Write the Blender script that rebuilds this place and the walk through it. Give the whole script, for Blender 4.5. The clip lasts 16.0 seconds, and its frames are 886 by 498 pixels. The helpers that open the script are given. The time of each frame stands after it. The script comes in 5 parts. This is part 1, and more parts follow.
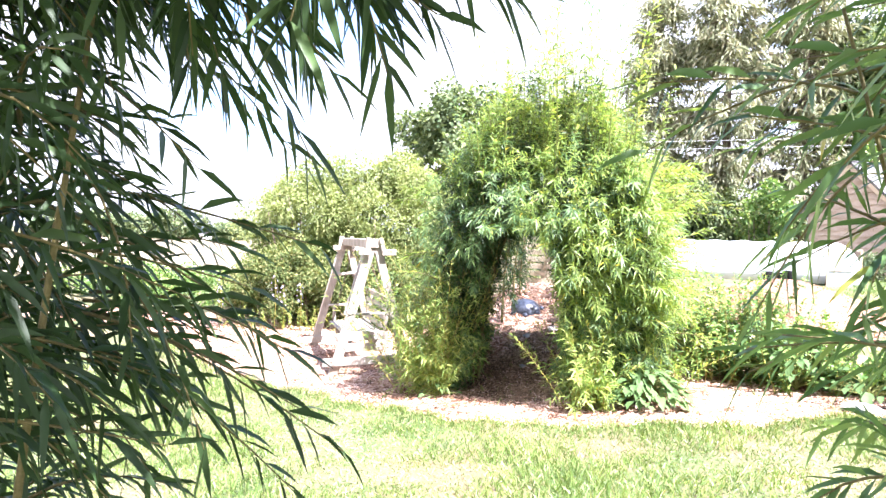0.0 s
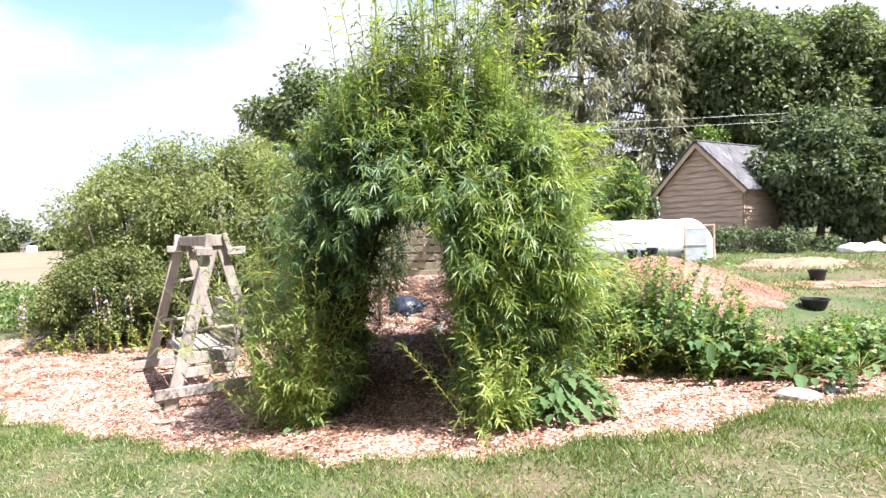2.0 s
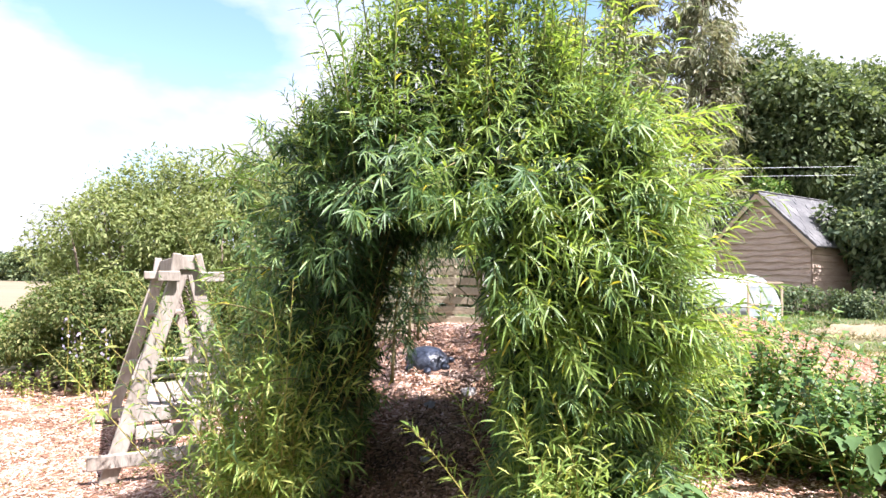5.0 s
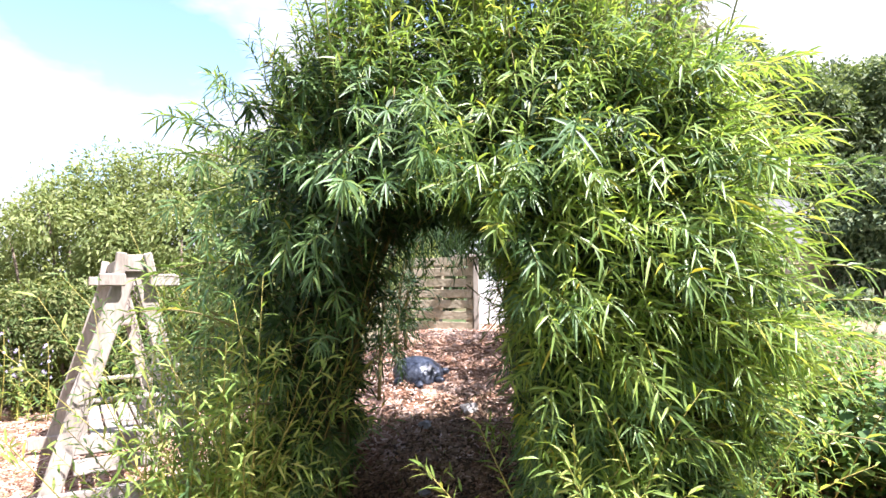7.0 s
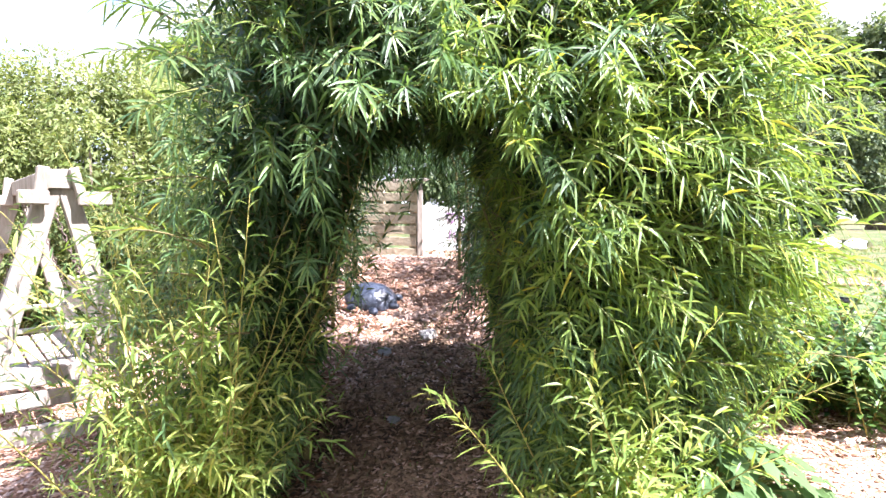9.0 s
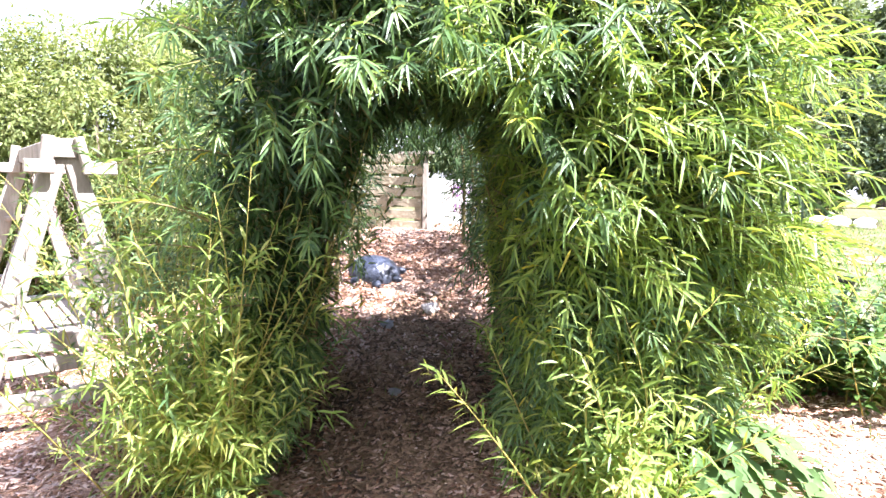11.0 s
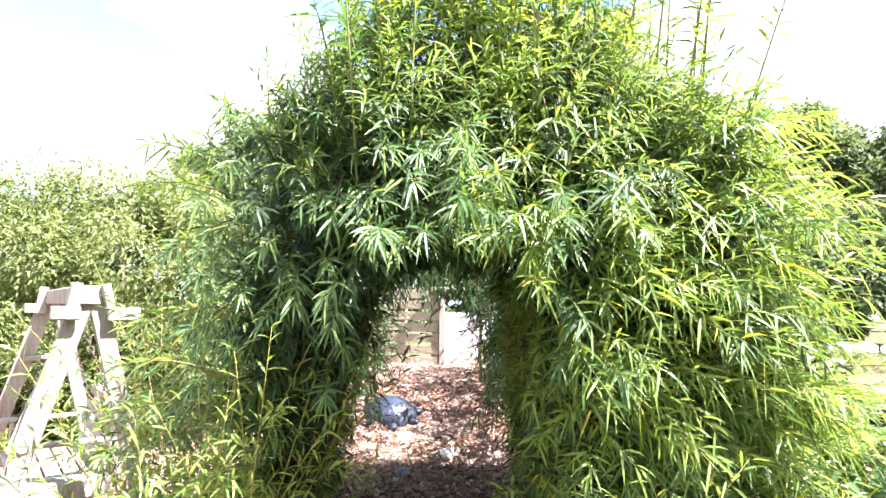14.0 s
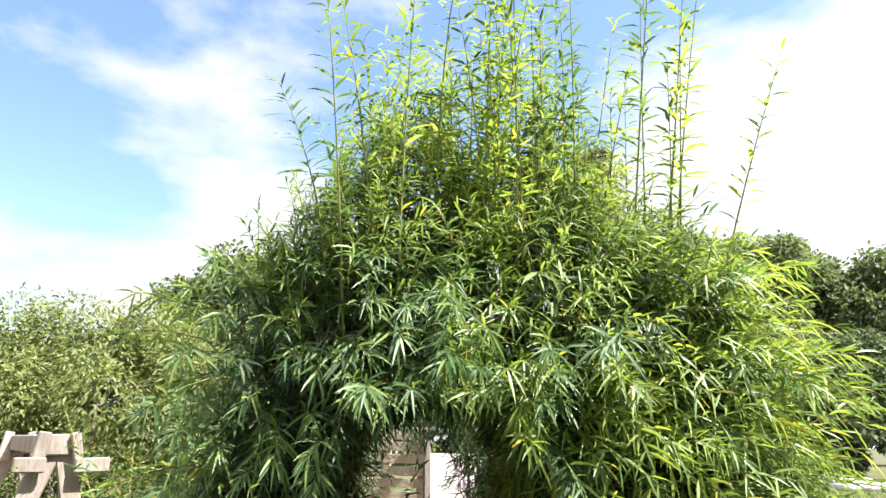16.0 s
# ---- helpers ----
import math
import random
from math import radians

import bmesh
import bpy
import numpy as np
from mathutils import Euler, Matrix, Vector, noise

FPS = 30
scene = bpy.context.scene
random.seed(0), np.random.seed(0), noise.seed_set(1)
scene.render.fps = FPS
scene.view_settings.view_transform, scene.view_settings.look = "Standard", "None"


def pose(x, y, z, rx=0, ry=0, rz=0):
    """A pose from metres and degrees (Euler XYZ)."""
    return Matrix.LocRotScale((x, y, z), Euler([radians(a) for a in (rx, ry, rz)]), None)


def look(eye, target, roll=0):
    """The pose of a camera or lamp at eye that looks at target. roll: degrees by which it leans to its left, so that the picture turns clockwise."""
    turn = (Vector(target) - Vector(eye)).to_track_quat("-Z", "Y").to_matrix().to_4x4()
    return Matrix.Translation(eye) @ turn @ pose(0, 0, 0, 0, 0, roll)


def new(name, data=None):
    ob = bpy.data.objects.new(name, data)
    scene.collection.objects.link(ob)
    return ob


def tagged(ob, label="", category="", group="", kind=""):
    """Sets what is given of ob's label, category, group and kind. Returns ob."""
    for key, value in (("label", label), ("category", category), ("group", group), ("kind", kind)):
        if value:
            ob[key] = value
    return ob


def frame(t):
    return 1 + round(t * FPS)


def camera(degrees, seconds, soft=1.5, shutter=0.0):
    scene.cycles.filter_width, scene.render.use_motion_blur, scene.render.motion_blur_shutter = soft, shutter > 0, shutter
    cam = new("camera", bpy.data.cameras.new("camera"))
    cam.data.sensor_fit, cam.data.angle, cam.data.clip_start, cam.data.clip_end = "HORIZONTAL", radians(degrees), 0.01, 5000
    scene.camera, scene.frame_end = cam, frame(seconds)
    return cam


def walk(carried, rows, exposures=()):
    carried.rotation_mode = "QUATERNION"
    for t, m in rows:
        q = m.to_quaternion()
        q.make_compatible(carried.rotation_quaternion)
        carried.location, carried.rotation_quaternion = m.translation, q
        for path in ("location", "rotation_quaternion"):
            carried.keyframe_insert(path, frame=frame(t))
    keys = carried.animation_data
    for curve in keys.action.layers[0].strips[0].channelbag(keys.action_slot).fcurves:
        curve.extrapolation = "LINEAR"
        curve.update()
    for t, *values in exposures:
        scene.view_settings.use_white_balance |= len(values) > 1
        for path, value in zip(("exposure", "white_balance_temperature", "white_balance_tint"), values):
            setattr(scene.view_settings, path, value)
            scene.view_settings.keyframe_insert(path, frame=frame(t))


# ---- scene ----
cam = camera(69.5, 16.0)
EXPOSURES = [(0, 2.95, 5800, 22), (0.5, 2.5, 5850, 22), (1.0, 2.15, 5850, 21), (1.5, 1.85, 5900, 20), (2.0, 1.8, 5950, 20), (4.2, 1.87, 5950, 20), (7.0, 2.15, 5900, 20), (9.2, 2.6, 5800, 22), (11.3, 2.85, 5800, 22), (13.0, 2.9, 5800, 22), (14.5, 2.55, 6000, 18), (16.0, 1.85, 6250, 14)]
PATH = [
    (0, (1.271, -7.17, 1.835), (0.696, -5.255, 1.791), 1.3),
    (0.5, (1.145, -6.841, 1.8), (0.616, -4.915, 1.696), 0.2),
    (1, (1.042, -6.52, 1.803), (0.644, -4.563, 1.685), -0.4),
    (1.5, (0.951, -6.199, 1.766), (0.756, -4.21, 1.69), -1.2),
    (2, (0.893, -5.92, 1.758), (0.738, -3.927, 1.695), -1.6),
    (2.5, (0.885, -5.626, 1.736), (0.614, -3.645, 1.699), -1.2),
    (3, (0.845, -5.38, 1.703), (0.555, -3.403, 1.63), -0.6),
    (3.5, (0.768, -5.113, 1.671), (0.474, -3.135, 1.651), 0.3),
    (4, (0.755, -4.85, 1.644), (0.475, -2.87, 1.63), -0.9),
    (4.2, (0.761, -4.728, 1.643), (0.448, -2.753, 1.678), 0.6),
    (6.3, (0.61, -3.857, 1.557), (0.459, -1.867, 1.675), -0.8),
    (6.5, (0.576, -3.785, 1.574), (0.415, -1.795, 1.696), -1.6),
    (7, (0.472, -3.619, 1.558), (0.31, -1.629, 1.671), 0.1),
    (7.5, (0.285, -3.532, 1.562), (0.217, -1.538, 1.709), -2.1),
    (8, (0.121, -3.445, 1.573), (0.213, -1.45, 1.681), -0.7),
    (8.5, (0.085, -3.434, 1.55), (0.197, -1.437, 1.544), 1.1),
    (9, (0.092, -3.439, 1.525), (0.217, -1.446, 1.416), 0.8),
    (9.2, (0.085, -3.458, 1.524), (0.216, -1.468, 1.375), 0.5),
    (11.3, (0.123, -3.448, 1.559), (0.224, -1.461, 1.361), 1.8),
    (11.5, (0.125, -3.446, 1.567), (0.217, -1.457, 1.379), 1.7),
    (12, (0.125, -3.438, 1.565), (0.193, -1.446, 1.408), 2.6),
    (12.5, (0.111, -3.45, 1.572), (0.168, -1.455, 1.447), 2.8),
    (13, (0.116, -3.464, 1.612), (0.163, -1.465, 1.576), 2.8),
    (13.5, (0.113, -3.483, 1.632), (0.159, -1.484, 1.634), 1.9),
    (14, (0.109, -3.476, 1.671), (0.154, -1.485, 1.856), 1.3),
    (14.5, (0.111, -3.475, 1.708), (0.163, -1.5, 2.02), 0.9),
    (15, (0.11, -3.476, 1.729), (0.172, -1.53, 2.184), 1.1),
    (15.5, (0.103, -3.475, 1.751), (0.179, -1.549, 2.284), 0.8),
    (16, (0.1, -3.489, 1.76), (0.18, -1.575, 2.337), 1.0),
]
walk(cam, [(t, look(eye, target, roll)) for t, eye, target, roll in PATH], EXPOSURES)

# ---- world and light ----
SUN_EL, SUN_AZ = radians(59), math.atan2(0.89, -0.44)
world = bpy.data.worlds.new("sky")
scene.world = world
world.use_nodes = True
wn, wl = world.node_tree.nodes, world.node_tree.links
wn.clear()
w_out, w_bg = wn.new("ShaderNodeOutputWorld"), wn.new("ShaderNodeBackground")
w_sky = wn.new("ShaderNodeTexSky")
w_sky.sky_type, w_sky.sun_disc = "NISHITA", False
w_sky.sun_elevation, w_sky.sun_rotation = SUN_EL, SUN_AZ
w_sky.air_density, w_sky.dust_density, w_sky.ozone_density = 1.0, 0.6, 1.6
w_co, w_map = wn.new("ShaderNodeTexCoord"), wn.new("ShaderNodeMapping")
w_map.inputs["Scale"].default_value = (1.0, 1.0, 2.1)
w_map.inputs["Location"].default_value = (1.9, 0.35, 0.1)
w_cl = wn.new("ShaderNodeTexNoise")
w_cl.inputs["Scale"].default_value, w_cl.inputs["Detail"].default_value, w_cl.inputs["Roughness"].default_value = 2.1, 9, 0.52
w_ramp = wn.new("ShaderNodeValToRGB")
w_ramp.color_ramp.elements[0].position, w_ramp.color_ramp.elements[1].position = 0.43, 0.56
w_mix = wn.new("ShaderNodeMixRGB")
w_mix.inputs["Color2"].default_value = (3.45, 3.45, 3.5, 1)
wl.new(w_co.outputs["Generated"], w_map.inputs["Vector"])
wl.new(w_map.outputs["Vector"], w_cl.inputs["Vector"])
w_dot, w_add = wn.new("ShaderNodeVectorMath"), wn.new("ShaderNodeMath")
w_dot.operation, w_dot.inputs[1].default_value = "DOT_PRODUCT", (0.14, -0.35, -0.75)
w_add.operation, w_off = "ADD", wn.new("ShaderNodeMath")
w_off.operation, w_off.inputs[1].default_value = "ADD", 0.57
wl.new(w_co.outputs["Generated"], w_dot.inputs[0])
wl.new(w_cl.outputs["Fac"], w_off.inputs[0])
wl.new(w_off.outputs[0], w_add.inputs[0])
wl.new(w_dot.outputs["Value"], w_add.inputs[1])
wl.new(w_add.outputs[0], w_ramp.inputs["Fac"])
wl.new(w_ramp.outputs["Color"], w_mix.inputs["Fac"])
wl.new(w_sky.outputs["Color"], w_mix.inputs["Color1"])
wl.new(w_mix.outputs["Color"], w_bg.inputs["Color"])
w_bg.inputs["Strength"].default_value = 0.10
wl.new(w_bg.outputs["Background"], w_out.inputs["Surface"])
sun_data = bpy.data.lights.new("sun", "SUN")
sun_data.energy, sun_data.angle, sun_data.color = 5.0, radians(0.55), (1.0, 0.95, 0.87)
sun = new("sun", sun_data)
sun_dir = Vector((math.sin(SUN_AZ) * math.cos(SUN_EL), math.cos(SUN_AZ) * math.cos(SUN_EL), math.sin(SUN_EL)))
sun.matrix_world = look(tuple(sun_dir * 40), (0, 0, 0))

# ---- materials ----


def mat_base(name):
    m = bpy.data.materials.new(name)
    m.use_nodes = True
    nt = m.node_tree
    b = nt.nodes["Principled BSDF"]
    return m, nt.nodes, nt.links, b


def ramp_node(nodes, stops):
    r = nodes.new("ShaderNodeValToRGB")
    while len(r.color_ramp.elements) < len(stops):
        r.color_ramp.elements.new(0.5)
    for e, (p, c) in zip(r.color_ramp.elements, stops):
        e.position, e.color = p, (*c, 1)
    return r


def leaf_mat(name, stops, through_col, rough=0.42, share=0.38, spec=0.35):
    """Leaf: colour by leaf, darker vein side grain, light passing through."""
    m, n, l, b = mat_base(name)
    g = n.new("ShaderNodeNewGeometry")
    r = ramp_node(n, stops)
    l.new(g.outputs["Random Per Island"], r.inputs["Fac"])
    tc, no = n.new("ShaderNodeTexCoord"), n.new("ShaderNodeTexNoise")
    no.inputs["Scale"].default_value, no.inputs["Detail"].default_value = 2.2, 3
    l.new(tc.outputs["Object"], no.inputs["Vector"])
    mx = n.new("ShaderNodeMixRGB")
    mx.blend_type, mx.inputs["Fac"].default_value = "MULTIPLY", 0.55
    cr = ramp_node(n, [(0.35, (0.6, 0.66, 0.6)), (0.65, (1.15, 1.12, 1.0))])
    l.new(no.outputs["Fac"], cr.inputs["Fac"])
    l.new(r.outputs["Color"], mx.inputs["Color1"])
    l.new(cr.outputs["Color"], mx.inputs["Color2"])
    l.new(mx.outputs["Color"], b.inputs["Base Color"])
    b.inputs["Roughness"].default_value, b.inputs["Specular IOR Level"].default_value = rough, spec
    t = n.new("ShaderNodeBsdfTranslucent")
    tm = n.new("ShaderNodeMixRGB")
    tm.blend_type, tm.inputs["Fac"].default_value = "MULTIPLY", 1.0
    tm.inputs["Color2"].default_value = (*through_col, 1)
    l.new(mx.outputs["Color"], tm.inputs["Color1"])
    l.new(tm.outputs["Color"], t.inputs["Color"])
    s = n.new("ShaderNodeMixShader")
    s.inputs["Fac"].default_value = share
    l.new(b.outputs["BSDF"], s.inputs[1])
    l.new(t.outputs["BSDF"], s.inputs[2])
    l.new(s.outputs["Shader"], n["Material Output"].inputs["Surface"])
    return m


def rough_mat(name, stops, scale, rough=0.85, bump=0.3, stretch=(1, 1, 1), fine=18.0, metal=0.0, spec=0.25, island=0.0, dist=0.02):
    """Matt surface with colour at two scales and relief."""
    m, n, l, b = mat_base(name)
    tc, mp = n.new("ShaderNodeTexCoord"), n.new("ShaderNodeMapping")
    mp.inputs["Scale"].default_value = stretch
    l.new(tc.outputs["Object"], mp.inputs["Vector"])
    a, f = n.new("ShaderNodeTexNoise"), n.new("ShaderNodeTexNoise")
    a.inputs["Scale"].default_value, a.inputs["Detail"].default_value = scale, 6
    f.inputs["Scale"].default_value, f.inputs["Detail"].default_value = scale * fine, 4
    for q in (a, f):
        l.new(mp.outputs["Vector"], q.inputs["Vector"])
    mixv = n.new("ShaderNodeMath")
    mixv.operation = "MULTIPLY_ADD"
    mixv.inputs[1].default_value, mixv.inputs[2].default_value = 0.5, -0.25
    l.new(f.outputs["Fac"], mixv.inputs[0])
    ad = n.new("ShaderNodeMath")
    ad.operation = "ADD"
    l.new(a.outputs["Fac"], ad.inputs[0])
    l.new(mixv.outputs[0], ad.inputs[1])
    src = ad.outputs[0]
    if island:
        g, k = n.new("ShaderNodeNewGeometry"), n.new("ShaderNodeMath")
        k.operation = "MULTIPLY_ADD"
        k.inputs[1].default_value = island
        l.new(g.outputs["Random Per Island"], k.inputs[0])
        sh = n.new("ShaderNodeMath")
        sh.operation, sh.inputs[1].default_value = "SUBTRACT", island / 2
        l.new(src, sh.inputs[0])
        l.new(sh.outputs[0], k.inputs[2])
        src = k.outputs[0]
    r = ramp_node(n, stops)
    l.new(src, r.inputs["Fac"])
    l.new(r.outputs["Color"], b.inputs["Base Color"])
    b.inputs["Roughness"].default_value, b.inputs["Metallic"].default_value = rough, metal
    b.inputs["Specular IOR Level"].default_value = spec
    bp = n.new("ShaderNodeBump")
    bp.inputs["Strength"].default_value, bp.inputs["Distance"].default_value = bump, dist
    l.new(f.outputs["Fac"], bp.inputs["Height"])
    l.new(bp.outputs["Normal"], b.inputs["Normal"])
    return m


WILLOW = leaf_mat("willow_leaf", [(0.0, (0.06, 0.115, 0.045)), (0.45, (0.10, 0.175, 0.065)), (0.8, (0.16, 0.245, 0.095)), (0.985, (0.23, 0.31, 0.10)), (1.0, (0.50, 0.40, 0.04))], (1.6, 1.6, 0.75), rough=0.42, share=0.33, spec=0.3)
# shaded copy of the willow leaf: interior shade put into its colour
WILLOW_SHADED = leaf_mat("shaded_willow_leaf", [(0.0, (0.025, 0.05, 0.018)), (0.6, (0.042, 0.08, 0.028)), (1.0, (0.07, 0.12, 0.042))], (1.5, 1.5, 0.7), rough=0.45, share=0.25, spec=0.3)
# lit copy of the willow leaf: sun glow put into its colour
WILLOW_LIT = leaf_mat("lit_willow_leaf", [(0.0, (0.12, 0.20, 0.05)), (0.5, (0.21, 0.31, 0.075)), (0.97, (0.32, 0.40, 0.10)), (1.0, (0.52, 0.43, 0.05))], (1.6, 1.5, 0.75), rough=0.4, share=0.45, spec=0.4)
WILLOW_YOUNG = leaf_mat("young_willow_leaf", [(0.0, (0.15, 0.235, 0.055)), (0.6, (0.27, 0.36, 0.09)), (1.0, (0.44, 0.44, 0.14))], (1.5, 1.45, 0.75), share=0.4)
HEDGE_LEAF = leaf_mat("hedge_leaf", [(0.0, (0.13, 0.175, 0.06)), (0.5, (0.21, 0.25, 0.095)), (1.0, (0.32, 0.34, 0.155))], (1.4, 1.4, 0.8), rough=0.6, share=0.35, spec=0.15)
LOW_HEDGE_LEAF = leaf_mat("low_hedge_leaf", [(0.0, (0.07, 0.105, 0.035)), (0.6, (0.135, 0.17, 0.06)), (1.0, (0.26, 0.25, 0.11))], (1.4, 1.4, 0.7), rough=0.6, share=0.32, spec=0.15)
OAK_LEAF = leaf_mat("broad_tree_leaf", [(0.0, (0.06, 0.095, 0.05)), (0.6, (0.14, 0.18, 0.09)), (1.0, (0.25, 0.29, 0.16))], (1.4, 1.4, 0.7), rough=0.6, share=0.32, spec=0.15)
ELDER_LEAF = leaf_mat("elder_leaf", [(0.0, (0.06, 0.095, 0.055)), (0.6, (0.125, 0.165, 0.09)), (1.0, (0.24, 0.28, 0.16))], (1.3, 1.3, 0.7), rough=0.6, share=0.3, spec=0.15)
CONIFER_LEAF = leaf_mat("conifer_spray", [(0.0, (0.15, 0.175, 0.10)), (0.5, (0.26, 0.28, 0.17)), (1.0, (0.38, 0.36, 0.26))], (1.2, 1.1, 0.8), rough=0.7, share=0.3)
WEED_LEAF = leaf_mat("weed_leaf", [(0.0, (0.06, 0.125, 0.035)), (0.55, (0.12, 0.21, 0.055)), (0.9, (0.24, 0.32, 0.10)), (1.0, (0.42, 0.36, 0.17))], (1.4, 1.5, 0.6), share=0.32)
SQUASH_LEAF = leaf_mat("broad_garden_leaf", [(0.0, (0.055, 0.105, 0.04)), (0.6, (0.10, 0.17, 0.062)), (1.0, (0.17, 0.245, 0.10))], (1.2, 1.3, 0.7), rough=0.6, share=0.25, spec=0.15)
GRASS = leaf_mat("grass_blade", [(0.0, (0.08, 0.14, 0.032)), (0.5, (0.145, 0.215, 0.055)), (0.85, (0.23, 0.27, 0.095)), (1.0, (0.42, 0.36, 0.22))], (1.3, 1.3, 0.6), share=0.3)
DRYGRASS = leaf_mat("dry_grass_blade", [(0.0, (0.20, 0.19, 0.09)), (0.6, (0.32, 0.27, 0.155)), (1.0, (0.46, 0.39, 0.25))], (1.0, 1.0, 0.8), rough=0.6, share=0.2, spec=0.2)
PETAL = leaf_mat("mauve_petal", [(0.0, (0.34, 0.28, 0.5)), (1.0, (0.58, 0.53, 0.7))], (1.1, 1.0, 1.2), share=0.25)
BARK = rough_mat("bark", [(0.3, (0.09, 0.07, 0.05)), (0.7, (0.24, 0.19, 0.14))], 5, bump=0.8, stretch=(3, 3, 0.6))
ROD = rough_mat("willow_rod", [(0.3, (0.10, 0.085, 0.035)), (0.7, (0.22, 0.18, 0.07))], 9, rough=0.6, bump=0.3)
GREEN_ROD = rough_mat("green_willow_rod", [(0.3, (0.11, 0.13, 0.035)), (0.7, (0.22, 0.23, 0.06))], 9, rough=0.55, bump=0.2)
YOUNG_ROD = rough_mat("yellow_willow_rod", [(0.3, (0.22, 0.20, 0.05)), (0.7, (0.40, 0.33, 0.09))], 9, rough=0.55, bump=0.2)
SOIL = rough_mat("turf", [(0.28, (0.045, 0.075, 0.022)), (0.45, (0.075, 0.10, 0.035)), (0.6, (0.135, 0.11, 0.062)), (0.8, (0.11, 0.095, 0.05))], 1.1, bump=0.8, fine=30)
FIELD = rough_mat("dry_field", [(0.3, (0.16, 0.13, 0.08)), (0.7, (0.23, 0.19, 0.12))], 0.12, bump=0.4, fine=60)
CHIPBED = rough_mat("wood_chip_bed", [(0.25, (0.05, 0.026, 0.015)), (0.42, (0.19, 0.095, 0.055)), (0.58, (0.39, 0.24, 0.165)), (0.78, (0.56, 0.41, 0.32))], 3.0, bump=1.0, fine=16, dist=0.03)
CHIP = rough_mat("wood_chip", [(0.15, (0.08, 0.04, 0.022)), (0.4, (0.30, 0.16, 0.095)), (0.65, (0.48, 0.32, 0.24)), (0.9, (0.65, 0.495, 0.405))], 1.2, bump=0.4, fine=40, island=0.75)
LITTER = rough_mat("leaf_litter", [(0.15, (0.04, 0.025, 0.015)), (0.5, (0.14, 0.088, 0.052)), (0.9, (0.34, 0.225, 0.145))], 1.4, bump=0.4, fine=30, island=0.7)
REDCHIP = rough_mat("fresh_wood_chip", [(0.15, (0.12, 0.05, 0.03)), (0.45, (0.28, 0.145, 0.095)), (0.9, (0.46, 0.295, 0.215))], 1.2, bump=0.5, fine=40, island=0.7)
WEATHERED = rough_mat("weathered_timber", [(0.15, (0.15, 0.12, 0.09)), (0.5, (0.31, 0.27, 0.225)), (0.85, (0.46, 0.42, 0.37))], 2.2, bump=0.35, stretch=(3, 3, 0.8), fine=7)
PALLET = rough_mat("pallet_timber", [(0.2, (0.20, 0.17, 0.10)), (0.5, (0.38, 0.33, 0.23)), (0.85, (0.55, 0.48, 0.37))], 2.5, bump=0.5, fine=12)
CLAD = rough_mat("larch_cladding", [(0.2, (0.30, 0.215, 0.16)), (0.5, (0.43, 0.33, 0.26)), (0.85, (0.54, 0.43, 0.355))], 1.6, bump=0.5, stretch=(1, 1, 5), fine=9)
BARGE = rough_mat("barge_board_timber", [(0.3, (0.42, 0.31, 0.22)), (0.8, (0.56, 0.45, 0.34))], 2.5, bump=0.3)
SLATE = rough_mat("roof_shingle", [(0.2, (0.045, 0.045, 0.05)), (0.55, (0.11, 0.108, 0.108)), (0.9, (0.27, 0.26, 0.25))], 2.6, rough=0.5, bump=0.6, fine=6, spec=0.5)
FILM = rough_mat("polythene_film", [(0.3, (0.38, 0.40, 0.41)), (0.8, (0.56, 0.58, 0.59))], 1.3, rough=0.3, bump=0.3, fine=5, spec=0.5)
CLEARFILM = rough_mat("hazy_polythene", [(0.3, (0.33, 0.37, 0.39)), (0.8, (0.5, 0.54, 0.56))], 2.3, rough=0.3, bump=0.3, fine=5, spec=0.5)
SHELL = rough_mat("dark_glazed_stone", [(0.25, (0.018, 0.022, 0.034)), (0.6, (0.05, 0.06, 0.085)), (0.85, (0.10, 0.115, 0.15))], 9, rough=0.32, bump=0.5, fine=4, spec=0.6)
STONE = rough_mat("grey_stone", [(0.3, (0.2, 0.2, 0.2)), (0.8, (0.42, 0.42, 0.41))], 6, bump=0.5)
PALESTONE = rough_mat("pale_stone", [(0.3, (0.34, 0.31, 0.28)), (0.8, (0.52, 0.49, 0.45))], 6, bump=0.5)
BLACKPL = rough_mat("black_plastic", [(0.3, (0.012, 0.012, 0.014)), (0.8, (0.03, 0.03, 0.034))], 5, rough=0.4, bump=0.1)
WHITEPAINT = rough_mat("white_painted_board", [(0.25, (0.70, 0.71, 0.70)), (0.8, (0.83, 0.83, 0.81))], 2.5, rough=0.6, bump=0.15)
PURPLE = rough_mat("purple_paint", [(0.3, (0.30, 0.12, 0.36)), (0.8, (0.42, 0.2, 0.48))], 9, rough=0.6, bump=0.05)
CHAIN = rough_mat("rusty_chain", [(0.3, (0.10, 0.075, 0.06)), (0.8, (0.24, 0.19, 0.16))], 30, rough=0.5, bump=0.2, metal=0.7)
CABLE = rough_mat("cable_sheath", [(0.3, (0.45, 0.46, 0.47)), (0.8, (0.6, 0.6, 0.6))], 2, rough=0.4, bump=0.0)
# distance haze is put into the hills' colour as blue
HILL = rough_mat("hazed_hill", [(0.3, (0.14, 0.20, 0.26)), (0.8, (0.19, 0.25, 0.31))], 0.01, bump=0.0)
STRAW = rough_mat("dry_straw", [(0.2, (0.17, 0.13, 0.075)), (0.8, (0.30, 0.245, 0.16))], 3, bump=0.8)
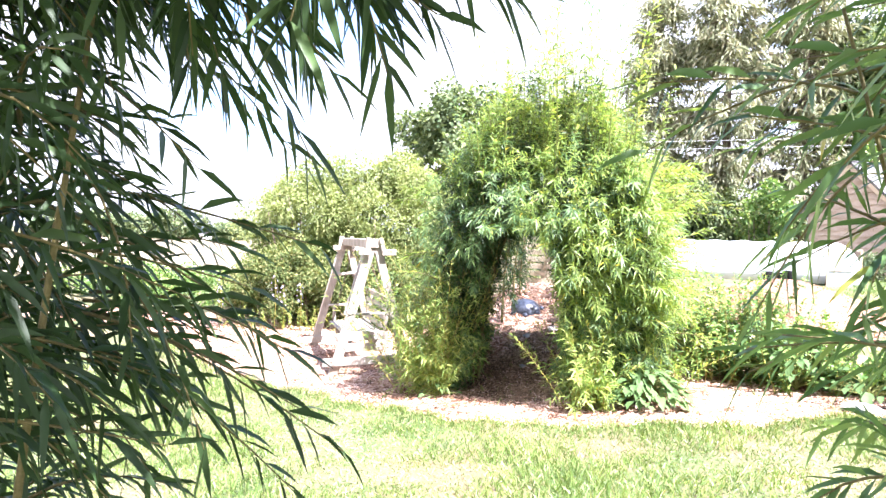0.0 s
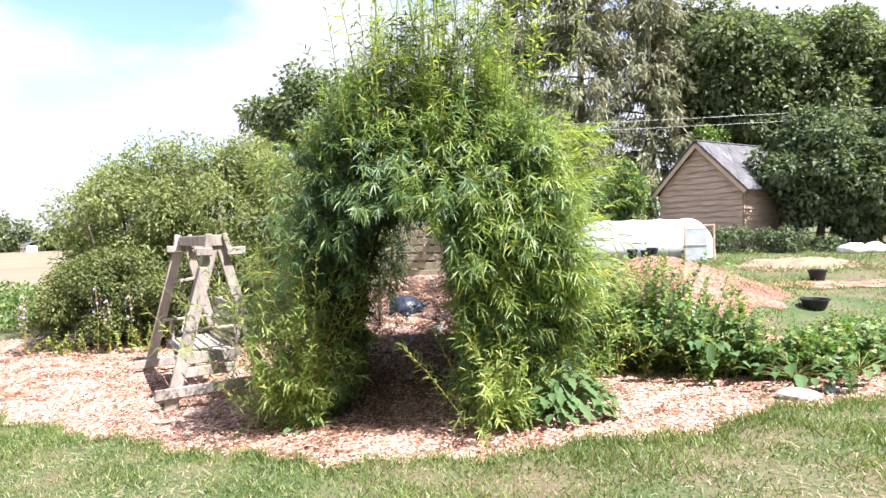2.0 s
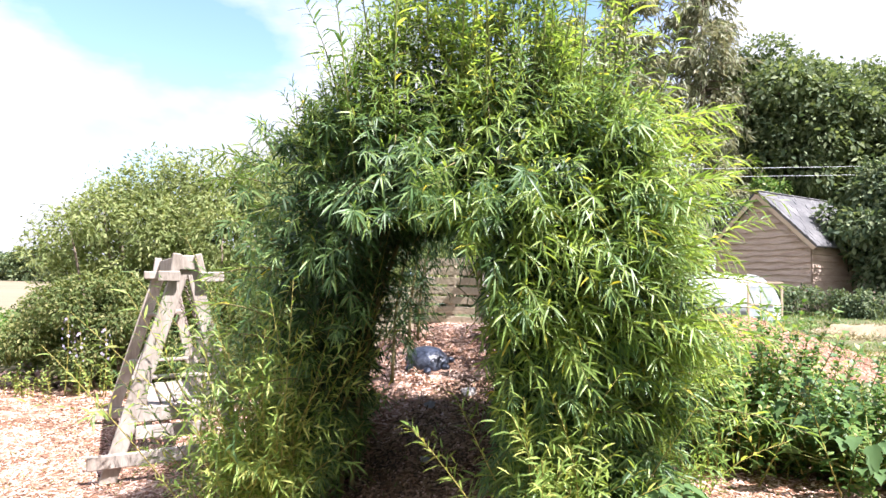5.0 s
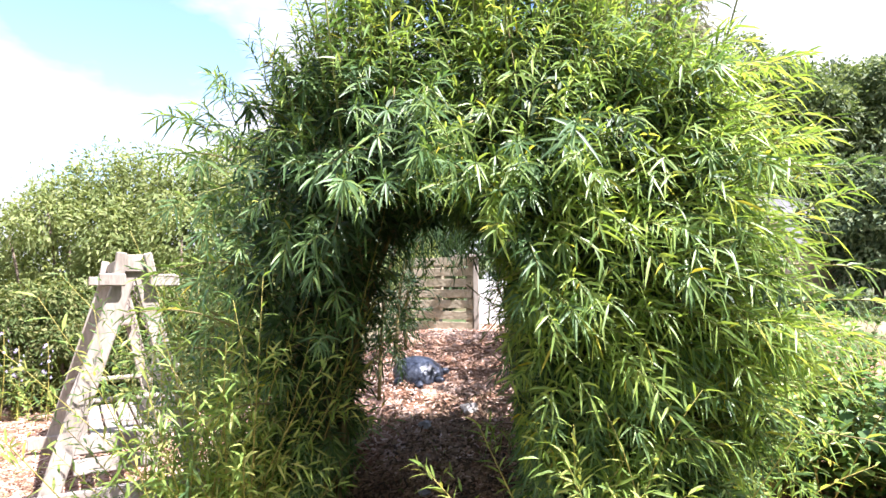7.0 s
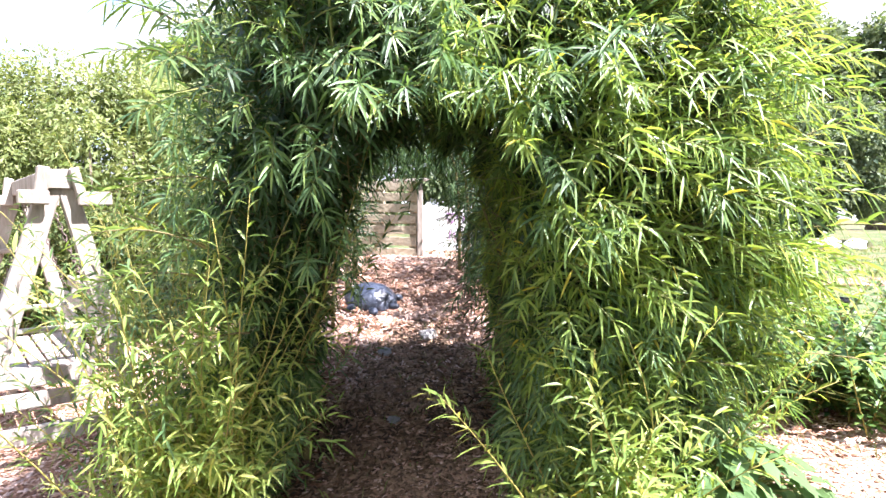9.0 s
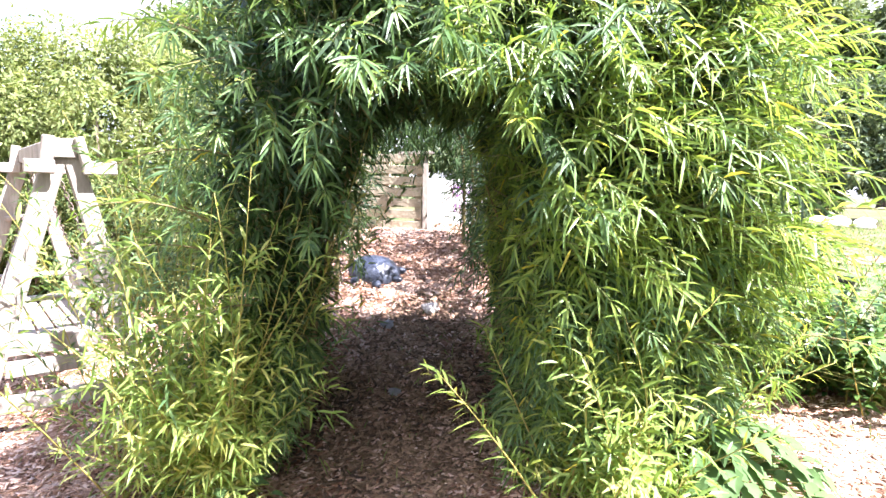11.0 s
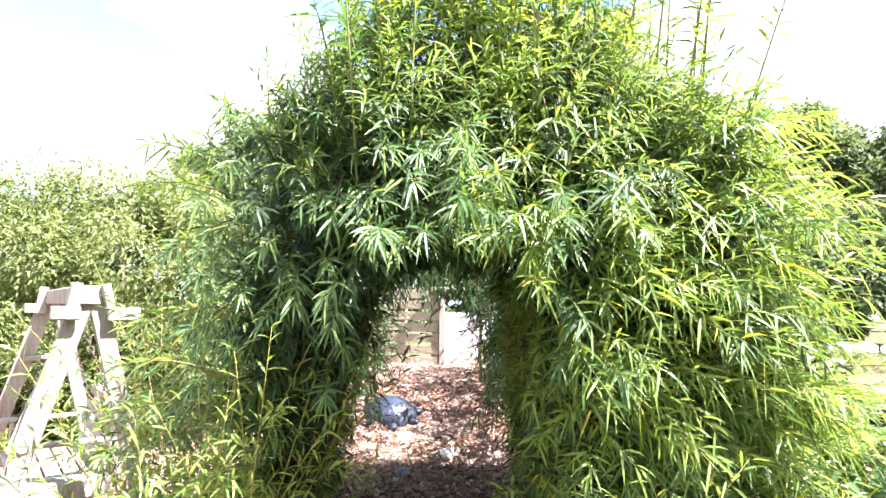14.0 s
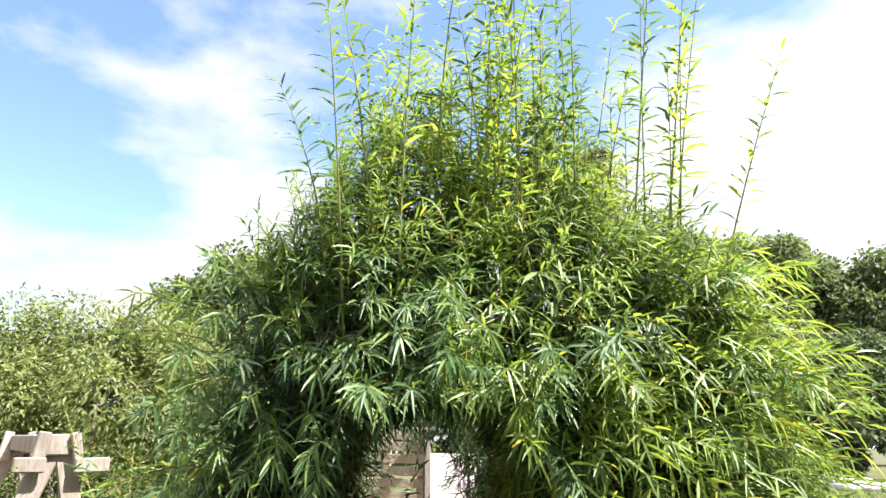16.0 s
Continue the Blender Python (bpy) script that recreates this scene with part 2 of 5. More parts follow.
SACK = rough_mat("white_sack", [(0.3, (0.68, 0.69, 0.70)), (0.8, (0.82, 0.82, 0.82))], 4, rough=0.5, bump=0.5)

# ---- mesh helpers ----
RNG = np.random.default_rng(7)


def unit(v):
    return v / np.maximum(np.linalg.norm(v, axis=-1, keepdims=True), 1e-9)


def tilt(x, y):
    """The lawn climbs gently to the right and back towards the start; the climb dies out behind the arch."""
    s = np.clip(0.158 + 0.0697 * x - 0.0315 * y, -0.12, 0.6)
    f = np.clip((y - 0.2) / (2.0 + 1.8 * np.clip((x - 1.2) / 1.0, 0, 1)), 0, 1)
    return s * (1 - f * f * (3 - 2 * f)) * np.exp(-((np.hypot(x, y) / 16) ** 4))


def ground_z(x, y):
    """Height of the ground: flat in front, a wood chip mound behind the arch, a gentle rise at the back."""
    x, y = np.asarray(x, float), np.asarray(y, float)
    t = np.clip((y + 0.4) / 3.0, 0, 1)
    fall = np.clip((y - 3.9) / 3.0, 0, 1)
    z = 1.06 * t * t * (3 - 2 * t) * (1 - 0.75 * fall * fall * (3 - 2 * fall)) * np.exp(-np.abs((x - 0.2) / 1.5) ** 4)
    z = z + 0.84 * np.exp(-(((x - 4.15) / 1.8) ** 2) - ((y - 7.0) / 1.7) ** 2)
    rise = np.clip((y - 3.5) / 12, 0, 1.4) * np.clip((x + 4) / 6, 0, 1)
    z = z + 0.8 * rise
    near = np.exp(-((x / 14) ** 2) - (y / 14) ** 2)
    z = z + near * (0.018 * np.sin(1.7 * x + 0.6) * np.cos(1.3 * y) + 0.012 * np.sin(4.1 * x + 2.2 * y))
    z = z + tilt(x, y)
    return z - 0.9 * np.clip((np.hypot(x, y) - 30) / 80, 0, 1)


def gz(x, y):
    return float(ground_z(x, y))


def mesh_np(name, verts, loops, sizes, mat, parent=None, smooth=False):
    """One mesh object from arrays: vertices, flat loop indices, loop counts."""
    me = bpy.data.meshes.new(name)
    verts, loops, sizes = np.asarray(verts, np.float32).reshape(-1, 3), np.asarray(loops, np.int32).ravel(), np.asarray(sizes, np.int32).ravel()
    me.vertices.add(len(verts))
    me.vertices.foreach_set("co", verts.ravel())
    me.loops.add(len(loops))
    me.loops.foreach_set("vertex_index", loops)
    me.polygons.add(len(sizes))
    me.polygons.foreach_set("loop_start", np.concatenate([[0], np.cumsum(sizes)[:-1]]).astype(np.int32))
    me.polygons.foreach_set("loop_total", sizes)
    me.update(calc_edges=True)
    me.materials.append(mat)
    if smooth:
        me.polygons.foreach_set("use_smooth", np.ones(len(sizes), bool))
    ob = new(name, me)
    if parent:
        ob.parent = parent
    return ob


def leaf_arrays(pos, way, up, length, width, fold=0.25, droop=0.25, shape="long"):
    """Leaves as folded blades; returns verts, loops, sizes."""
    way = unit(way)
    side = unit(np.cross(way, up))
    nor = np.cross(side, way)
    length, width = np.broadcast_to(length, len(pos))[:, None], np.broadcast_to(width, len(pos))[:, None]
    down = np.array([0, 0, -1.0])

    def pt(u, s):
        return pos + way * length * u + side * width * s + nor * (abs(s) * width * fold) + down * length * droop * u * u

    if shape == "long":
        v = np.stack([pt(0, 0), pt(0.3, 0.5), pt(0.3, 0), pt(0.3, -0.5), pt(0.7, 0.36), pt(0.7, 0), pt(0.7, -0.36), pt(1, 0)], 1)
        f = [(0, 2, 1), (0, 3, 2), (1, 2, 5, 4), (2, 3, 6, 5), (4, 5, 7), (5, 6, 7)]
    elif shape == "oval":
        v = np.stack([pt(0, 0), pt(0.4, 0.5), pt(0.5, 0), pt(0.4, -0.5), pt(1, 0)], 1)
        f = [(0, 2, 1), (0, 3, 2), (1, 2, 4), (2, 3, 4)]
    elif shape == "broad":
        v = np.stack([pt(0, 0), pt(0.05, 0.33), pt(0.32, 0.55), pt(0.45, 0.42), pt(0.66, 0.5), pt(0.72, 0.3), pt(1, 0), pt(0.72, -0.3), pt(0.66, -0.5), pt(0.45, -0.42), pt(0.32, -0.55), pt(0.05, -0.33), pt(0.5, 0)], 1)
        f = [(i, (i + 1) % 12, 12) for i in range(12)]
    elif shape == "slim":
        v = np.stack([pt(0, 0), pt(0.3, 0.5), pt(0.3, -0.5), pt(0.7, 0.38), pt(0.7, -0.38), pt(1, 0)], 1)
        f = [(0, 2, 1), (1, 2, 4, 3), (3, 4, 5)]
    elif shape == "far":
        v = np.stack([pt(0, 0), pt(0.45, 0.5), pt(1, 0), pt(0.45, -0.5)], 1)
        f = [(0, 2, 1), (0, 3, 2)]
    else:
        v = np.stack([pt(0, 0.5), pt(0, -0.5), pt(0.55, 0.36), pt(0.55, -0.36), pt(1, 0)], 1)
        f = [(0, 1, 3, 2), (2, 3, 4)]
    k = v.shape[1]
    flat = np.array([i for t in f for i in t])
    loops = (np.arange(len(pos))[:, None] * k + flat).ravel()
    return v.reshape(-1, 3), loops, np.tile([len(t) for t in f], len(pos))


def join(chunks):
    vs, ls, ss, base = [], [], [], 0
    for v, l, s in chunks:
        vs.append(v), ls.append(np.asarray(l) + base), ss.append(s)
        base += len(v)
    return np.concatenate(vs), np.concatenate(ls), np.concatenate(ss)


def tube_arrays(points, radii, sides=5):
    """Tapered tubes: points (S, n, 3), radii (S, n)."""
    points = np.asarray(points, float)
    s, n, _ = points.shape
    radii = np.broadcast_to(radii, (s, n))
    tan = unit(np.gradient(points, axis=1))
    ref = np.where(np.abs(tan[..., 2:3]) > 0.9, np.array([1.0, 0, 0]), np.array([0, 0, 1.0]))
    a = unit(np.cross(tan, ref))
    b = np.cross(tan, a)
    ang = np.arange(sides) * 2 * np.pi / sides
    v = points[:, :, None] + radii[:, :, None, None] * (np.cos(ang)[:, None] * a[:, :, None] + np.sin(ang)[:, None] * b[:, :, None])
    i, j = np.meshgrid(np.arange(n - 1), np.arange(sides), indexing="ij")
    q = np.stack([i * sides + j, i * sides + (j + 1) % sides, (i + 1) * sides + (j + 1) % sides, (i + 1) * sides + j], -1).reshape(-1)
    loops = [np.arange(s)[:, None] * n * sides + q]
    sizes = [np.full(s * len(q) // 4, 4)]
    cap = np.concatenate([np.arange(sides)[::-1], (n - 1) * sides + np.arange(sides)])
    loops = [loops[0].ravel(), (np.arange(s)[:, None] * n * sides + cap).ravel()]
    sizes.append(np.full(2 * s, sides))
    return v.reshape(-1, 3), np.concatenate(loops), np.concatenate(sizes)


def shoot_points(p, d, length, bend, n):
    """Curved shoots: start, way, length, bend vector; (S, n, 3)."""
    u = np.linspace(0, 1, n)[None, :, None]
    return p[:, None] + unit(d)[:, None] * length[:, None, None] * u + bend[:, None] * u * u


def shoot_leaves(p, d, length, bend, count, leaf_len, leaf_wid, first=0.12, spread=0.8, droop=0.3, shape="long"):
    """Leaves set round curved shoots."""
    s = len(p)
    u = np.clip(np.linspace(first, 1, count)[None] + RNG.normal(0, 0.012, (s, count)), 0, 1)[..., None]
    dd = unit(d)[:, None] * length[:, None, None]
    pos = p[:, None] + dd * u + bend[:, None] * u * u
    tan = unit(dd + 2 * bend[:, None] * u)
    ref = np.where(np.abs(tan[..., 2:3]) > 0.95, np.array([1.0, 0, 0]), np.array([0, 0, 1.0]))
    a = unit(np.cross(tan, ref))
    b = np.cross(tan, a)
    ang = (np.arange(count) * 2.4)[None, :, None] + RNG.uniform(0, 6.28, (s, 1, 1)) + RNG.normal(0, 0.35, (s, count, 1))
    rad = np.cos(ang) * a + np.sin(ang) * b
    sp = spread * (1.1 - 0.55 * u)
    way = unit(tan * 0.75 + rad * sp + RNG.normal(0, 0.10, (s, count, 3)))
    up = unit(tan + np.array([0, 0, 0.6]) + RNG.normal(0, 0.25, (s, count, 3)))
    size = (1.0 - 0.35 * np.abs(u[..., 0] - 0.55)) * RNG.uniform(0.75, 1.15, (s, count))
    m = s * count
    return leaf_arrays(pos.reshape(m, 3), way.reshape(m, 3), up.reshape(m, 3), (leaf_len * size).ravel(), (leaf_wid * size).ravel(), droop=droop, shape=shape)


def empty(name, x=0.0, y=0.0, z=0.0):
    return_ob = new(name)
    return_ob.matrix_basis = pose(x, y, z)
    return return_ob


def part(name, bm, mat, parent=None, label="", smooth=False):
    me = bpy.data.meshes.new(name)
    bmesh.ops.recalc_face_normals(bm, faces=bm.faces[:])
    bm.to_mesh(me)
    bm.free()
    me.materials.append(mat)
    if smooth:
        me.polygons.foreach_set("use_smooth", np.ones(len(me.polygons), bool))
    ob = new(name, me)
    if parent:
        ob.parent = parent
    if label:
        ob["label"] = label
    return ob


def beam_bm(p0, p1, w, h, up=(0, 0, 1), bevel=0.006, bm=None, wobble=0.0):
    """A sawn timber from p0 to p1, w across and h along up, with eased edges."""
    own = bmesh.new()
    p0, p1 = Vector(p0), Vector(p1)
    ax = (p1 - p0).normalized()
    side = ax.cross(Vector(up)).normalized()
    hi = side.cross(ax)
    bmesh.ops.create_cube(own, size=1.0)
    m = Matrix((side, ax, hi)).transposed().to_4x4()
    m.translation = (p0 + p1) / 2
    bmesh.ops.scale(own, vec=(w, (p1 - p0).length, h), verts=own.verts[:])
    if bevel:
        bmesh.ops.bevel(own, geom=own.edges[:], offset=bevel, segments=1, affect="EDGES")
    if wobble:
        for v in own.verts:
            v.co += Vector(noise.noise_vector(v.co * 3.0 + p0)) * wobble
    bmesh.ops.transform(own, matrix=m, verts=own.verts[:])
    if bm is None:
        return own
    tmp = bpy.data.meshes.new("tmp")
    own.to_mesh(tmp)
    own.free()
    bm.from_mesh(tmp)
    bpy.data.meshes.remove(tmp)
    return bm


def sheet(name, xs, ys, mat, lift=0.0, keep=None, fn=ground_z, smooth=True):
    """A ground sheet over a grid; keep(x, y) picks the cells."""
    X, Y = np.meshgrid(xs, ys)
    Z = fn(X, Y) + lift
    v = np.stack([X, Y, Z], -1).reshape(-1, 3)
    nx = len(xs)
    j, i = np.meshgrid(np.arange(len(ys) - 1), np.arange(nx - 1), indexing="ij")
    q = np.stack([j * nx + i, j * nx + i + 1, (j + 1) * nx + i + 1, (j + 1) * nx + i], -1).reshape(-1, 4)
    if keep is not None:
        c = v[q].mean(1)
        q = q[keep(c[:, 0], c[:, 1])]
        used, inv = np.unique(q, return_inverse=True)
        v, q = v[used], inv.reshape(-1, 4)
    return mesh_np(name, v, q, np.full(len(q), 4), mat, smooth=smooth)


# ---- plan: where chips, grass and weeds lie ----
EDGE_X = np.array([-14.0, -8.5, -6.26, -5.08, -2.73, -1.35, -0.13, 0.55, 1.7, 2.5, 3.14, 3.79, 4.31, 4.87])
EDGE_Y = np.array([3.0, 2.6, 1.76, 0.86, -0.58, -1.29, -1.83, -1.8, -1.73, -1.55, -1.17, -1.05, -0.59, -0.07])


def front_edge(x):
    return np.interp(x, EDGE_X, EDGE_Y) + 0.07 * np.sin(5 * x) + 0.05 * np.sin(13 * x + 1)


def is_chip(x, y):
    back = np.interp(x, [-14, -8, -5, -2, 1, 3, 6.5], [4.6, 4.6, 6.0, 6.2, 6.5, 6.0, 2.2])
    return (y > front_edge(x)) & (y < back) & (x > -13.5) & (x < 6.4)


# ---- ground ----
gx = np.concatenate([[-3000, -1500, -700, -350, -200, -120, -80, -55, -40, -30, -24, -20, -17], np.arange(-15, 15.01, 0.2), [17, 20, 24, 30, 40, 55, 80, 120, 200, 350, 700, 1500, 3000]])
gy = np.concatenate([[-3000, -1500, -700, -350, -200, -120, -80, -55, -40, -30, -24, -20, -16, -13], np.arange(-11, 19.01, 0.2), [21, 24, 30, 40, 55, 80, 120, 200, 350, 700, 1500, 3000]])
ground = tagged(sheet("ground", gx, gy, SOIL), "rough mown turf with dry straw-coloured patches", "ground", kind="structure")
cx, cy = np.arange(-13.6, 6.6, 0.08), np.arange(-2.7, 6.7, 0.08)
chips_bed = tagged(sheet("path", cx, cy, CHIPBED, 0.012, is_chip), "pale wood chip mulch path and mound", "path", kind="structure")
fxs = np.concatenate([[-1500, -700, -350, -250], np.arange(-200, -9, 6.0)])
fys = np.concatenate([np.arange(11, 140, 4.0)])
field = tagged(sheet("field", fxs, fys, FIELD, 0.05, lambda x, y: x < -5 - 0.55 * (y - 11)), "dry pale stubble field beyond the hedge", "field", kind="structure")

# ---- swing seat ----


def swing_seat():
    """A-framed timber swing: two A-frames, a ridge beam, ground boards and a slatted bench on chains."""
    root = tagged(empty("swing_seat", -2.75, 1.5, 0), "weathered grey timber A-frame swing seat hanging on chains", "swing")
    ax = Vector((-0.575, 0.818, 0))          # along the beam, away from the path
    sd = Vector((0.818, 0.575, 0))           # across
    c0 = Vector((-2.02, 0.58, 0))            # middle of the near frame on the ground
    top, span, half = 1.62, 2.15, 0.50

    def at(a, s, z):
        return c0 + ax * a + sd * s + Vector((0, 0, z))

    def add(name, p0, p1, w, h, up=(0, 0, 1), label="", parent=root):
        bm = beam_bm(p0, p1, w, h, up, 0.008, wobble=0.006)
        ob = part(name, bm, WEATHERED, None, label)
        ob.parent = parent
        ob.matrix_parent_inverse = Matrix.Translation((2.75, -1.5, 0)) if parent is root else Matrix()
        return ob

    for a, dz in ((0.0, 0.0), (span, -0.06)):
        add("leg", at(a - 0.03, -half, dz - 0.02), at(a, 0.0, top + 0.12), 0.125, 0.05, ax)
        add("leg", at(a - 0.03, half, dz - 0.02), at(a, 0.06, top + 0.05), 0.11, 0.05, ax)
        add("ground_board", at(a - 0.075, -half - 0.14, dz + 0.17), at(a - 0.075, half + 0.2, dz + 0.20), 0.04, 0.11)
        add("collar_board", at(a - 0.075, -0.20, top - 0.03), at(a - 0.075, -0.035, top - 0.03), 0.035, 0.085)
        add("collar_board", at(a - 0.075, 0.11, top - 0.035), at(a - 0.075, 0.30, top - 0.03), 0.035, 0.085)
        add("end_block", at(a - 0.06, -0.085, top - 0.07), at(a - 0.06, -0.06, top + 0.155), 0.07, 0.05, ax)
        add("end_block", at(a - 0.06, 0.15, top - 0.07), at(a - 0.06, 0.095, top + 0.155), 0.055, 0.05, ax)
    add("ridge_beam", at(-0.05, 0.02, top + 0.085), at(span + 0.1, 0.02, top + 0.07), 0.13, 0.12)
    add("brace", at(0.02, -0.33, 0.75), at(0.45, 0.0, top), 0.04, 0.07, sd)
    add("brace", at(span - 0.05, -0.16, 1.15), at(span - 0.1, 0.2, 1.2), 0.04, 0.07, ax)
    # bench
    b0, b1, z0 = 0.36, 1.6, 0.47
    for k in range(5):
        s = -0.26 + 0.11 * k
        add("seat_slat", at(b0, s, z0 + 0.006 * k), at(b1, s, z0 + 0.006 * k), 0.095, 0.024)
    for a in (b0 + 0.06, (b0 + b1) / 2, b1 - 0.06):
        add("seat_bearer", at(a, -0.31, z0 - 0.055), at(a, 0.26, z0 - 0.035), 0.05, 0.075)
    add("front_apron", at(b0 - 0.025, -0.31, z0 - 0.04), at(b0 - 0.025, 0.27, z0 - 0.03), 0.03, 0.125)
    add("end_board", at(b0 - 0.02, -0.30, z0 - 0.19), at(b0 - 0.02, 0.25, z0 - 0.18), 0.028, 0.11)
    for sx in (-0.2, 0.15):
        add("hanger", at(b0 + 0.01, sx, z0 - 0.25), at(b0 + 0.01, sx, z0), 0.05, 0.03, ax)
    for a in (b0 + 0.03, b1 - 0.03):
        add("back_post", at(a, 0.24, z0 - 0.06), at(a, 0.36, z0 + 0.50), 0.045, 0.075, ax)
        add("arm_post", at(a, -0.24, z0), at(a, -0.24, z0 + 0.24), 0.045, 0.06, ax)
        add("armrest", at(a, -0.33, z0 + 0.255), at(a, 0.30, z0 + 0.265), 0.075, 0.03)
    for k in range(4):
        z = z0 + 0.10 + 0.12 * k
        add("back_slat", at(b0 - 0.02, 0.225 + 0.026 * k, z), at(b1 + 0.02, 0.225 + 0.026 * k, z), 0.022, 0.085)
    for a in (b0 + 0.05, b1 - 0.05):
        for s, zs in ((-0.27, z0 + 0.02), (0.30, z0 + 0.30)):
            p, q = at(a, s, zs), at(a * 0.8 + 0.2, 0.02, top + 0.02)
            n = int((q - p).length / 0.038)
            ch = []
            for i in range(n):
                c = p.lerp(q, (i + 0.5) / n)
                d = (q - p).normalized()
                e = (sd if i % 2 else ax)
                e = (e - d * e.dot(d)).normalized()
                ring = [c + d * 0.026 * math.cos(t) + e * 0.012 * math.sin(t) for t in np.linspace(0, 2 * math.pi, 9)]
                ch.append([list(v) for v in ring])
            ob = mesh_np("chain", *tube_arrays(ch, 0.0042, 4), CHAIN)
            ob.parent, ob.matrix_parent_inverse = root, Matrix.Translation((2.75, -1.5, 0))
    return root


swing_seat()

# ---- living willow arch ----


def left_bound(z):
    return np.interp(z, [0, 0.5, 1.0, 1.8, 2.4, 2.9, 3.3, 3.6, 3.9], [-0.68, -0.72, -0.78, -0.82, -0.7, -0.48, -0.3, -0.1, 0.2])


def right_bound(z):
    return np.interp(z, [0, 0.6, 1.0, 1.5, 2.0, 2.5, 2.9, 3.3, 3.6, 3.9], [1.25, 1.42, 1.55, 1.58, 1.52, 1.3, 1.1, 1.0, 0.9, 0.6])


def front_bound(x, z):
    f = np.interp(z, [0.2, 0.6, 1.2, 1.7, 2.1, 2.7, 3.3], [-0.8, -0.92, -1.15, -1.35, -1.38, -1.05, -0.7])
    return f + np.interp(x, [-0.35, -0.1], [1, 0]) * np.interp(z, [0.1, 1.0, 1.5, 2.0, 2.5], [0.3, 0.46, 0.46, 0.3, 0.2])


def opening(x, y, z, grow=0.0):
    """True inside the passage under the arch: a leaning, pointed vault that widens to the back."""
    t = np.clip((y + 0.6) / 2.6, 0, 1)
    lo = np.interp(z, [0, 0.4, 0.8, 1.3, 1.7, 1.87, 1.96], [-0.42, -0.37, -0.28, -0.21, -0.08, 0.08, 0.3]) - 0.16 * t - grow
    hi = np.interp(z, [0, 0.7, 1.2, 1.77, 1.9, 1.96], [0.50, 0.56, 0.55, 0.48, 0.4, 0.3]) + 0.16 * t + grow
    return (x > lo) & (x < hi) & (z < 1.94 + 0.04 * t + grow)


def lumps(x, y, z):
    """Slow swell of the foliage, about a third of a metre across, from -1 to 1."""
    a = np.sin(9.1 * x + 1.3 * np.sin(7.3 * z)) * np.sin(8.3 * z + 1.1 * np.sin(6.1 * y) + 0.7)
    return 0.65 * a + 0.35 * np.sin(15.7 * x + 2.0) * np.sin(14.3 * z + 9.0 * y)


def in_arch(x, y, z, inset=0.0, back=0.75):
    """True inside the arch's body, drawn in by inset."""
    k = inset + 0.09 * lumps(x, y, z)
    ok = (x > left_bound(z) + k) & (x < right_bound(z) - k) & (y > front_bound(x, z) + 1.2 * k) & ~opening(x, y, z, 0.05 + 0.4 * inset)
    return ok & (z > ground_z(x, y)) & (y < np.interp(z, [0, 1.5, 3, 3.9], [back, back, 0.4, 0.0]))


def arch_points(n, inset, shell=0.0):
    """Random points in the arch's body; with shell, only those within it of the outside."""
    out = []
    total = 0
    while total < n:
        p = RNG.uniform((-1.3, -1.5, 0.05), (2.2, 0.75, 3.85), (6 * n, 3))
        ok = in_arch(*p.T, inset)
        if shell:
            ok &= ~in_arch(*p.T, inset + shell)
        ok &= RNG.random(len(p)) < np.interp(p[:, 2], [2.3, 3.0, 3.6], [1.0, 0.5, 0.1])
        p = p[ok]
        out.append(p)
        total += len(p)
    return np.concatenate(out)[:n]


def tuft_leaves(tip, way, count, leaf_len, leaf_wid):
    """Leaves radiating from shoot tips like an open hand, drooping at the ends."""
    m = len(tip)
    ref = np.where(np.abs(way[:, 2:3]) > 0.95, np.array([1.0, 0, 0]), np.array([0, 0, 1.0]))
    a = unit(np.cross(way, ref))
    b = np.cross(way, a)
    ang = np.arange(count)[None, :, None] * 2.4 + RNG.uniform(0, 6.28, (m, 1, 1)) + RNG.normal(0, 0.2, (m, count, 1))
    u = np.linspace(0, 1, count)[None, :, None]
    rad = np.cos(ang) * a[:, None] + np.sin(ang) * b[:, None]
    d = unit(way[:, None] * (0.15 + 1.0 * u) + rad * (1.15 - 0.6 * u) + RNG.normal(0, 0.1, (m, count, 3)))
    pos = tip[:, None] + way[:, None] * (u - 1) * 0.11
    up = unit(way[:, None] + np.array([0, 0, 0.8]) + RNG.normal(0, 0.15, (m, count, 3)))
    k = RNG.uniform(0.75, 1.15, (m, count)) * (1.0 - 0.25 * u[..., 0]) * RNG.uniform(0.8, 1.15, (m, 1))
    q = m * count
    return leaf_arrays(pos.reshape(q, 3), d.reshape(q, 3), up.reshape(q, 3), (leaf_len * k).ravel(), (leaf_wid * k).ravel(), droop=0.38, shape="long")


